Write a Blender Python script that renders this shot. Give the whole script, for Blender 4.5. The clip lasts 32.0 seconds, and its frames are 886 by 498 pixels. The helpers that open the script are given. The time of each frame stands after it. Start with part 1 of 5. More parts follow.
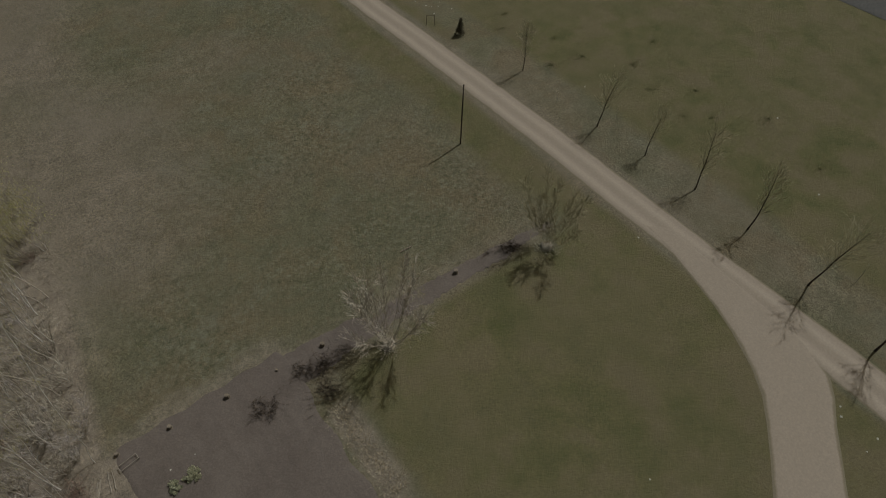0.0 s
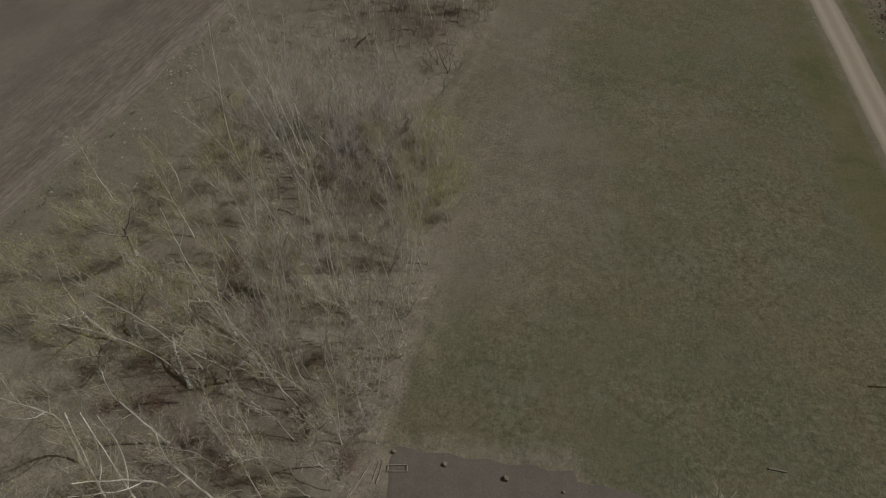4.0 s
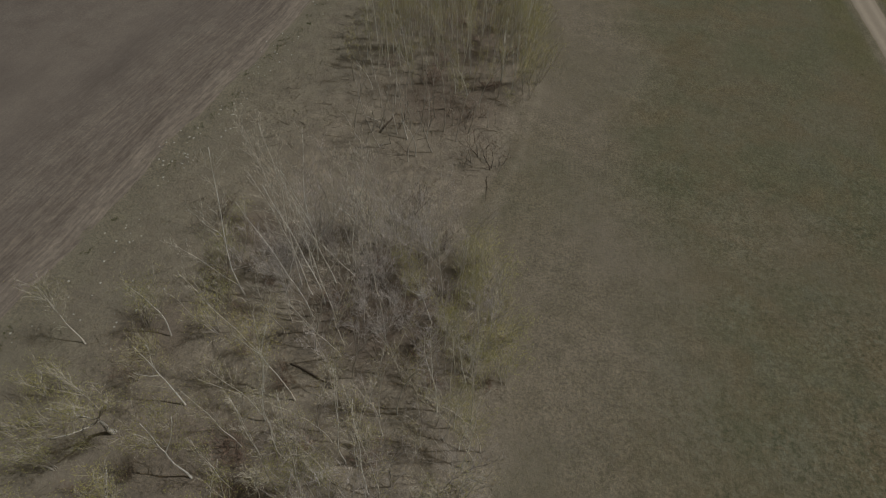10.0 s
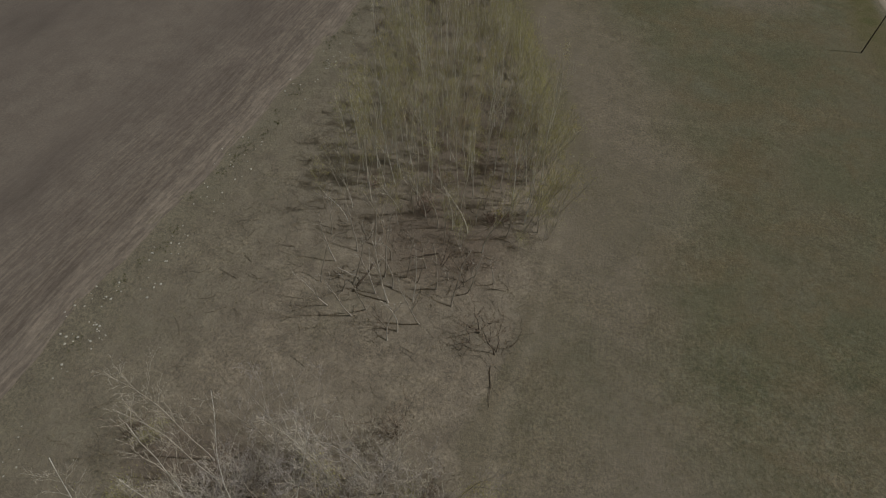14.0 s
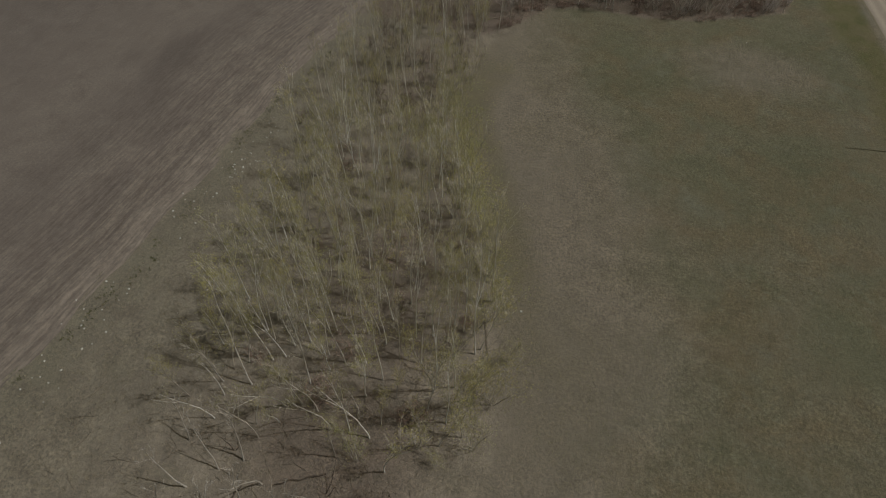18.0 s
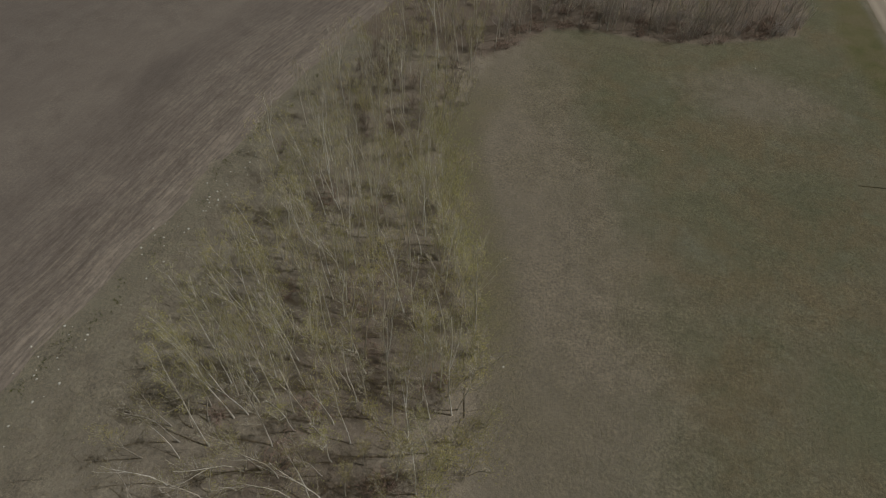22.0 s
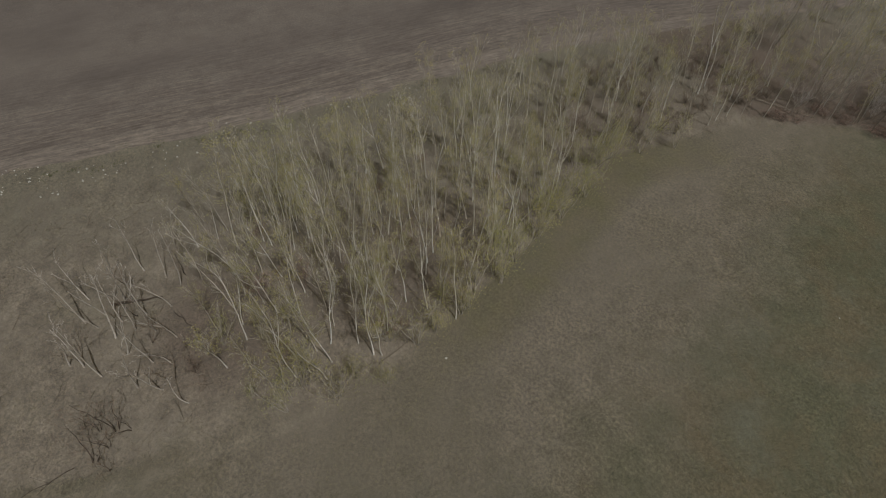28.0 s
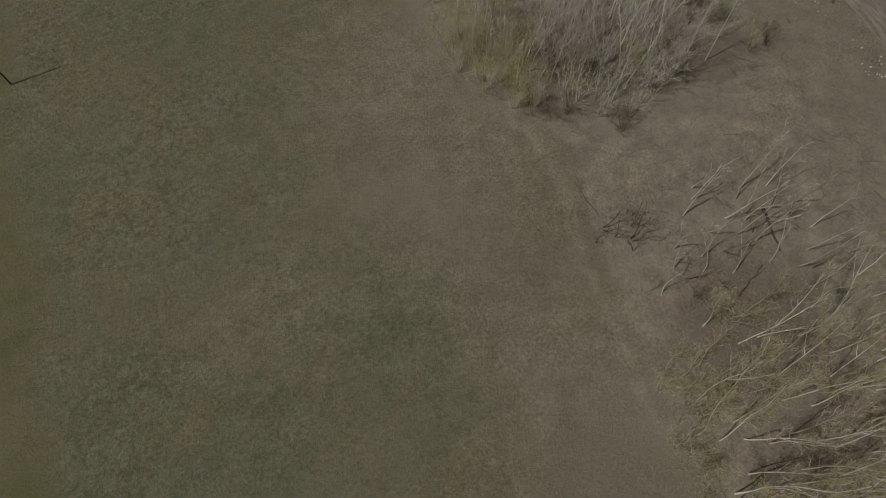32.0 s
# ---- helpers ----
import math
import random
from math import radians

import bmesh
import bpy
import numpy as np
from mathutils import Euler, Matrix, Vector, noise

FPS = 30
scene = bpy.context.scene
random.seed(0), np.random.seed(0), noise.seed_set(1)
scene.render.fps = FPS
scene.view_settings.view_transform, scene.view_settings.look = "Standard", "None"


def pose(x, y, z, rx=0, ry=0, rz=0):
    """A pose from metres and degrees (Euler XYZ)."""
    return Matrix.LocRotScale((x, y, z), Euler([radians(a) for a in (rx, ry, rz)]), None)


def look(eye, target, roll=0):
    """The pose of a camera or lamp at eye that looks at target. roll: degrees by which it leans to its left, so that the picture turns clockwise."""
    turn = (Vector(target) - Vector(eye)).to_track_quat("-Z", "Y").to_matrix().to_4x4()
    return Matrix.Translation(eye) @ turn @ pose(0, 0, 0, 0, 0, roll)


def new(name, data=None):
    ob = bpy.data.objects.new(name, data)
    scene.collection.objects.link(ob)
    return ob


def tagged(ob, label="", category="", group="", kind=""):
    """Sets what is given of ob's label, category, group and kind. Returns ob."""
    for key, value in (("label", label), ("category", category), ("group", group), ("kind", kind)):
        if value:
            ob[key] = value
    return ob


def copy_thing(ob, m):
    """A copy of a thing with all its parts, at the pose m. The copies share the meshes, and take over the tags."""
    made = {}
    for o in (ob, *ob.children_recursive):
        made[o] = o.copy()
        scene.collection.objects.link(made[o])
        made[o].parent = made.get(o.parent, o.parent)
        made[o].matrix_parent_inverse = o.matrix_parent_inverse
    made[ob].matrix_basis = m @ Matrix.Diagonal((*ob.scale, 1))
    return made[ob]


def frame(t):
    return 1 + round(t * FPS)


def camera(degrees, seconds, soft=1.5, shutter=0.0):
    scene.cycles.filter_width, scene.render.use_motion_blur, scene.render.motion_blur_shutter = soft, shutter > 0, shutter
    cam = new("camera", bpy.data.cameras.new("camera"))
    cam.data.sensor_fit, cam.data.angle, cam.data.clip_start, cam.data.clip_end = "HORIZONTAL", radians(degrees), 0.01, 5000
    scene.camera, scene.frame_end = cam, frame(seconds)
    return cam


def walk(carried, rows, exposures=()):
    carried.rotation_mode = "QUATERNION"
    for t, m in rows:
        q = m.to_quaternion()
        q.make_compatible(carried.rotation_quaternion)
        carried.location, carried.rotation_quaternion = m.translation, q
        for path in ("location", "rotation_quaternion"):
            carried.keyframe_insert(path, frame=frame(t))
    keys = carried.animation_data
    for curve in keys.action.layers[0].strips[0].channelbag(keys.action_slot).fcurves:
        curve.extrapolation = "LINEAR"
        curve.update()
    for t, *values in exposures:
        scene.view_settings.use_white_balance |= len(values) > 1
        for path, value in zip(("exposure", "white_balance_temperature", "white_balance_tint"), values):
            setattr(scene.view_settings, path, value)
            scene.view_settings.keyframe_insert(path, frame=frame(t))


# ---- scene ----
import itertools

SOFT = 1.15
cam = camera(76.4, 32.0, soft=SOFT)

# seconds, eye, target, roll
PATH = [
    (0, (11.35, -27.07, 45.47), (22.72, -12.64, 21.76), 0.53),
    (0.1, (11.21, -26.45, 45.29), (20.54, -10.59, 21.60), 0.51),
    (0.2, (11.35, -26.29, 45.12), (17.69, -8.93, 21.49), 0.47),
    (0.3, (11.92, -26.57, 45.01), (15.58, -8.46, 21.37), 0.57),
    (0.5, (12.35, -26.91, 44.74), (12.22, -8.20, 21.28), 0.49),
    (1, (12.74, -26.14, 44.79), (10.32, -7.56, 21.36), 0.52),
    (1.5, (12.31, -24.89, 44.94), (9.66, -6.35, 21.50), 0.50),
    (2, (11.39, -23.26, 45.04), (8.80, -4.71, 21.61), 0.38),
    (2.5, (10.18, -21.30, 45.09), (7.60, -2.75, 21.66), 0.32),
    (3, (8.65, -19.24, 45.15), (6.12, -0.68, 21.71), 0.40),
    (3.5, (7.14, -17.02, 45.17), (4.63, 1.52, 21.73), 0.42),
    (4, (5.71, -14.73, 45.27), (3.25, 3.83, 21.84), 0.57),
    (4.5, (4.61, -13.26, 45.20), (2.20, 5.36, 21.80), 0.69),
    (6.5, (2.14, -10.75, 45.32), (-0.06, 7.86, 21.90), 1.69),
    (7, (1.53, -9.50, 45.68), (-0.57, 9.03, 22.18), 1.78),
    (7.5, (1.12, -8.15, 45.56), (-1.00, 10.47, 22.13), 1.80),
    (8, (0.59, -6.54, 45.59), (-1.51, 12.13, 22.20), 1.89),
    (8.5, (0.07, -4.53, 45.64), (-2.07, 14.14, 22.25), 1.95),
    (9, (-0.52, -2.22, 45.61), (-2.70, 16.41, 22.20), 1.99),
    (9.5, (-1.10, 0.21, 45.42), (-3.35, 18.86, 22.04), 2.02),
    (10, (-1.90, 2.98, 45.22), (-4.17, 21.65, 21.84), 2.12),
    (10.5, (-2.81, 6.07, 44.97), (-5.15, 24.73, 21.59), 2.20),
    (11, (-3.98, 8.80, 44.50), (-6.26, 27.65, 21.27), 2.40),
    (11.5, (-5.13, 11.67, 44.10), (-7.39, 30.70, 21.02), 2.61),
    (12, (-5.59, 14.70, 44.09), (-7.97, 33.74, 21.02), 2.59),
    (12.5, (-5.31, 17.77, 44.22), (-7.85, 36.74, 21.11), 2.34),
    (13, (-5.04, 20.77, 44.22), (-7.63, 39.66, 21.06), 2.29),
    (13.5, (-4.64, 23.79, 44.19), (-7.28, 42.64, 21.00), 2.23),
    (15.5, (-1.17, 36.34, 44.12), (-4.05, 55.18, 20.96), 1.50),
    (16, (-0.07, 39.71, 44.18), (-3.01, 58.56, 21.02), 1.49),
    (16.5, (0.58, 42.79, 44.18), (-2.42, 61.57, 20.98), 1.38),
    (17, (0.87, 45.41, 44.25), (-2.20, 64.16, 21.04), 1.39),
    (17.5, (1.06, 47.73, 43.97), (-2.06, 66.58, 20.84), 1.38),
    (18, (1.16, 49.68, 43.82), (-2.02, 68.56, 20.73), 1.31),
    (18.5, (1.18, 50.64, 43.76), (-2.09, 69.49, 20.65), 1.24),
    (19, (1.18, 51.21, 43.58), (-2.18, 70.14, 20.56), 1.14),
    (19.5, (1.12, 51.82, 43.48), (-2.29, 70.80, 20.51), 1.04),
    (20, (1.01, 52.41, 43.51), (-2.42, 71.42, 20.56), 1.06),
    (20.5, (0.92, 53.15, 43.57), (-2.50, 72.14, 20.60), 1.18),
    (21, (1.24, 53.77, 43.55), (-2.25, 72.76, 20.59), 1.16),
    (21.5, (1.98, 54.62, 43.76), (-1.63, 73.53, 20.75), 1.09),
    (22, (2.81, 55.46, 43.77), (-0.87, 74.36, 20.76), 1.01),
    (22.5, (4.04, 56.39, 43.65), (0.26, 75.25, 20.64), 0.81),
    (23, (5.51, 57.50, 43.63), (1.62, 76.29, 20.57), 0.65),
    (23.5, (6.89, 58.73, 43.42), (2.98, 77.47, 20.32), 0.61),
    (24, (8.62, 59.81, 43.39), (4.66, 78.52, 20.28), 0.52),
    (24.5, (10.80, 61.11, 43.55), (6.74, 79.72, 20.37), 0.39),
    (25, (13.16, 62.21, 43.59), (9.02, 80.78, 20.40), 0.23),
    (25.5, (15.79, 63.12, 43.86), (11.53, 81.57, 20.59), -0.02),
    (27.5, (23.00, 65.30, 43.97), (14.75, 82.45, 20.78), -0.42),
    (28, (23.25, 67.93, 43.85), (7.10, 77.28, 20.36), -0.63),
    (28.5, (22.96, 68.89, 43.91), (4.28, 70.06, 20.47), -1.08),
    (29, (21.77, 69.30, 43.59), (4.39, 62.37, 20.14), -1.19),
    (29.5, (20.60, 69.11, 43.54), (8.22, 55.09, 20.08), -1.38),
    (30, (19.94, 68.88, 43.84), (11.44, 52.27, 20.35), -1.50),
    (30.5, (19.79, 68.70, 43.93), (12.08, 51.69, 20.45), -1.51),
    (30.7, (19.90, 68.83, 43.90), (12.35, 51.76, 20.42), -1.48),
    (30.8, (19.95, 68.90, 43.89), (12.62, 52.11, 20.13), -1.47),
    (30.9, (20.01, 68.97, 43.87), (13.69, 54.30, 18.48), -1.46),
    (31, (20.06, 69.04, 43.86), (14.56, 56.09, 17.36), -1.45),
    (31.2, (20.03, 69.00, 43.85), (14.82, 56.53, 17.06), -1.43),
    (31.3, (20.01, 68.98, 43.84), (15.87, 58.98, 15.86), -1.42),
    (31.4, (19.99, 68.96, 43.83), (16.30, 59.97, 15.45), -1.40),
    (31.5, (19.97, 68.94, 43.83), (16.32, 59.94, 15.44), -1.39),
    (31.7, (19.93, 68.82, 43.87), (16.25, 59.83, 15.48), -1.37),
    (31.8, (19.92, 68.76, 43.89), (16.02, 59.29, 15.69), -1.35),
    (31.9, (19.90, 68.69, 43.91), (14.85, 56.48, 16.97), -1.34),
    (32, (19.88, 68.63, 43.93), (14.63, 56.00, 17.23), -1.33),
]
EXPO = -0.82
EXPOSURES = [(0.0, EXPO - 0.04, 6400, 4), (2.0, EXPO, 6400, 4), (9.0, EXPO, 6400, 4), (20.0, EXPO + 0.05, 6400, 4), (25.0, EXPO + 0.12, 6400, 4), (28.0, EXPO + 0.14, 6260, 6), (30.0, EXPO + 0.15, 6360, 5), (32.0, EXPO + 0.14, 6400, 4)]
walk(cam, [(t, look(eye, target, roll)) for t, eye, target, roll in PATH], EXPOSURES)

# ---------------------------------------------------------------- light
SUN_FROM = Vector((5.06, 0.42, 8.4)).normalized()
SUN_ELEVATION = math.asin(SUN_FROM.z)
SUN_TURN = math.atan2(SUN_FROM.x, SUN_FROM.y)

world = bpy.data.worlds.new("sky")
scene.world = world
world.use_nodes = True
wn = world.node_tree.nodes
wl = world.node_tree.links
wn.clear()
sky = wn.new("ShaderNodeTexSky")
sky.sky_type = "NISHITA"
sky.sun_disc = False
sky.sun_elevation = SUN_ELEVATION
sky.sun_rotation = SUN_TURN
sky.dust_density = 4.0
back = wn.new("ShaderNodeBackground")
back.inputs["Strength"].default_value = 0.058
wout = wn.new("ShaderNodeOutputWorld")
haze = wn.new("ShaderNodeMix")
haze.data_type = "RGBA"
haze.blend_type = "MULTIPLY"
haze.inputs[0].default_value = 1.0
haze.inputs[7].default_value = (1.13, 1.0, 0.68, 1)
wl.new(sky.outputs[0], haze.inputs[6])
wl.new(haze.outputs[2], back.inputs["Color"])
wl.new(back.outputs[0], wout.inputs["Surface"])

sun_data = bpy.data.lights.new("sun", "SUN")
sun_data.energy = 3.85
sun_data.angle = radians(0.5)
sun_data.color = (0.985, 0.982, 1.0)
sun = new("sun", sun_data)
sun.matrix_world = look(SUN_FROM * 200, (0, 0, 0))


# ---------------------------------------------------------------- materials
def node_material(name):
    m = bpy.data.materials.new(name)
    m.use_nodes = True
    nt = m.node_tree
    bsdf = nt.nodes["Principled BSDF"]
    bsdf.inputs["Roughness"].default_value = 0.95
    bsdf.inputs["Specular IOR Level"].default_value = 0.15
    return m, nt, bsdf


def add_noise(nt, scale, detail=4.0, rough=0.6, stretch=(1, 1, 1), turn=0.0, coords="Object", seed=0.0, distort=0.0):
    tc = nt.nodes.new("ShaderNodeTexCoord")
    mp = nt.nodes.new("ShaderNodeMapping")
    mp.inputs["Location"].default_value = (seed * 13.7, seed * 7.3, seed * 3.1)
    mp.inputs["Rotation"].default_value = (0, 0, turn)
    mp.inputs["Scale"].default_value = stretch
    nz = nt.nodes.new("ShaderNodeTexNoise")
    nz.inputs["Scale"].default_value = scale
    nz.inputs["Detail"].default_value = detail
    nz.inputs["Roughness"].default_value = rough
    nz.inputs["Distortion"].default_value = distort
    nt.links.new(tc.outputs[coords], mp.inputs["Vector"])
    nt.links.new(mp.outputs[0], nz.inputs["Vector"])
    return nz.outputs["Fac"]


def ramp(nt, fac, stops):
    r = nt.nodes.new("ShaderNodeValToRGB")
    el = r.color_ramp.elements
    while len(el) < len(stops):
        el.new(0.5)
    for e, (p, c) in zip(el, stops):
        e.position = p
        e.color = (*c, 1) if len(c) == 3 else c
    nt.links.new(fac, r.inputs["Fac"])
    return r.outputs["Color"]


def mix(nt, fac, a, b, mode="MIX"):
    n = nt.nodes.new("ShaderNodeMix")
    n.data_type = "RGBA"
    n.blend_type = mode
    if isinstance(fac, float):
        n.inputs[0].default_value = fac
    else:
        nt.links.new(fac, n.inputs[0])
    for sock, v in ((n.inputs[6], a), (n.inputs[7], b)):
        if isinstance(v, tuple):
            sock.default_value = (*v, 1)
        else:
            nt.links.new(v, sock)
    return n.outputs[2]


def math_node(nt, op, a, b=None):
    n = nt.nodes.new("ShaderNodeMath")
    n.operation = op
    n.use_clamp = op in {"ADD", "SUBTRACT", "MULTIPLY"}
    for k, v in enumerate((a, b)):
        if v is None:
            continue
        if isinstance(v, (int, float)):
            n.inputs[k].default_value = v
        else:
            nt.links.new(v, n.inputs[k])
    return n.outputs[0]


def add_bump(nt, bsdf, height, strength=0.4, distance=0.05):
    b = nt.nodes.new("ShaderNodeBump")
    b.inputs["Strength"].default_value = strength
    b.inputs["Distance"].default_value = distance
    nt.links.new(height, b.inputs["Height"])
    nt.links.new(b.outputs[0], bsdf.inputs["Normal"])


def attribute(nt, name):
    a = nt.nodes.new("ShaderNodeAttribute")
    a.attribute_name = name
    return a


def grassland_material():
    m, nt, bsdf = node_material("grassland")
    fine = add_noise(nt, 3.6, 4, 0.85)
    mid = add_noise(nt, 0.55, 4, 0.65, seed=2)
    wide = add_noise(nt, 0.06, 4, 0.55, seed=5)
    patch = add_noise(nt, 0.14, 5, 0.68, seed=9, distort=0.6)
    # rough meadow: dull green with reddish and grey-green patches
    green = ramp(nt, wide, [(0.3, (0.100, 0.097, 0.060)), (0.48, (0.112, 0.106, 0.068)), (0.6, (0.126, 0.111, 0.075)), (0.72, (0.106, 0.102, 0.064))])
    rust = ramp(nt, patch, [(0.46, (0, 0, 0)), (0.62, (1, 1, 1))])
    green = mix(nt, math_node(nt, "MULTIPLY", rust, 0.58), green, (0.131, 0.102, 0.062))
    pale = ramp(nt, add_noise(nt, 0.2, 4, 0.6, seed=14), [(0.55, (0, 0, 0)), (0.72, (1, 1, 1))])
    green = mix(nt, math_node(nt, "MULTIPLY", pale, 0.5), green, (0.134, 0.131, 0.098))
    dry = ramp(nt, wide, [(0.3, (0.140, 0.120, 0.088)), (0.5, (0.165, 0.140, 0.109)), (0.7, (0.147, 0.126, 0.092))])
    lawn = ramp(nt, add_noise(nt, 0.24, 4, 0.6, seed=17), [(0.34, (0.080, 0.081, 0.035)), (0.48, (0.101, 0.094, 0.045)), (0.62, (0.121, 0.103, 0.060))])
    tired = ramp(nt, add_noise(nt, 0.075, 4, 0.6, seed=27), [(0.40, (0, 0, 0)), (0.60, (0.58, 0.58, 0.58))])
    lawn = mix(nt, tired, lawn, (0.121, 0.104, 0.060))
    litter = ramp(nt, mid, [(0.3, (0.158, 0.132, 0.103)), (0.5, (0.187, 0.158, 0.124)), (0.7, (0.213, 0.182, 0.144))])
    moss = ramp(nt, patch, [(0.52, (0, 0, 0)), (0.68, (1, 1, 1))])
    litter = mix(nt, math_node(nt, "MULTIPLY", moss, 0.14), litter, (0.118, 0.120, 0.066))
    at = attribute(nt, "cover")
    sep = nt.nodes.new("ShaderNodeSeparateColor")
    nt.links.new(at.outputs["Color"], sep.inputs[0])

    def edge(weight):
        wob = math_node(nt, "MULTIPLY", math_node(nt, "SUBTRACT", mid, 0.25), 0.55)
        v = math_node(nt, "SUBTRACT", math_node(nt, "ADD", weight, wob), 0.14)
        return ramp(nt, v, [(0.18, (0, 0, 0)), (0.82, (1, 1, 1))])

    col = mix(nt, edge(sep.outputs[2]), green, dry)
    col = mix(nt, edge(sep.outputs[0]), col, lawn)
    col = mix(nt, edge(sep.outputs[1]), col, litter)
    wear_and_shade = nt.nodes.new("ShaderNodeSeparateColor")
    nt.links.new(attribute(nt, "wear_and_shade").outputs["Color"], wear_and_shade.inputs[0])
    col = mix(nt, math_node(nt, "MULTIPLY", wear_and_shade.outputs[1], math_node(nt, "MULTIPLY", mid, 1.05)), col, (0.127, 0.117, 0.085))
    col = mix(nt, math_node(nt, "MULTIPLY", wear_and_shade.outputs[0], math_node(nt, "MULTIPLY", mid, 1.0)), col, (0.205, 0.176, 0.138))
    # dark brown: bare soil, russet litter, and tree shade put into the colour
    col = mix(nt, math_node(nt, "MULTIPLY", wear_and_shade.outputs[2], math_node(nt, "ADD", mid, 0.15)), col, (0.106, 0.079, 0.064))
    # tufts: small light and dark flecks, weaker on the mown lawn
    fleck = ramp(nt, fine, [(0.34, (0.32, 0.32, 0.33)), (0.5, (0.49, 0.49, 0.49)), (0.66, (0.70, 0.69, 0.66))])
    patchy = ramp(nt, add_noise(nt, 0.09, 3, 0.6, seed=21), [(0.36, (0.35, 0.35, 0.35)), (0.6, (1, 1, 1))])
    calm = math_node(nt, "MULTIPLY", patchy, math_node(nt, "SUBTRACT", 1.0, math_node(nt, "MULTIPLY", sep.outputs[0], 0.6)))
    col = mix(nt, calm, col, mix(nt, 1.0, col, fleck, "OVERLAY"))
    clump = ramp(nt, mid, [(0.32, (0.43, 0.43, 0.43)), (0.68, (0.58, 0.57, 0.56))])
    col = mix(nt, math_node(nt, "MULTIPLY", calm, 0.9), col, mix(nt, 1.0, col, clump, "OVERLAY"))
    sward = attribute(nt, "sward").outputs["Fac"]
    blot = ramp(nt, add_noise(nt, 0.11, 3, 0.6, seed=41), [(0.35, (0.25, 0.25, 0.25)), (0.6, (1, 1, 1))])
    coarse = math_node(nt, "MULTIPLY", sward, blot)
    tuft = add_noise(nt, 1.9, 3, 0.8, seed=31)
    stalk = add_noise(nt, 2.3, 3, 0.8, seed=33)
    col = mix(nt, math_node(nt, "MULTIPLY", ramp(nt, tuft, [(0.38, (0.75, 0.75, 0.75)), (0.48, (0, 0, 0))]), coarse), col, (0.062, 0.063, 0.036))
    col = mix(nt, math_node(nt, "MULTIPLY", ramp(nt, stalk, [(0.52, (0, 0, 0)), (0.64, (0.65, 0.65, 0.65))]), coarse), col, (0.160, 0.128, 0.083))
    col = mix(nt, math_node(nt, "MULTIPLY", ramp(nt, tuft, [(0.54, (0, 0, 0)), (0.66, (0.7, 0.7, 0.7))]), coarse), col, (0.170, 0.165, 0.120))
    nt.links.new(col, bsdf.inputs["Base Color"])
    add_bump(nt, bsdf, math_node(nt, "ADD", fine, math_node(nt, "MULTIPLY", mid, 0.6)), 0.8, 0.16)
    return m


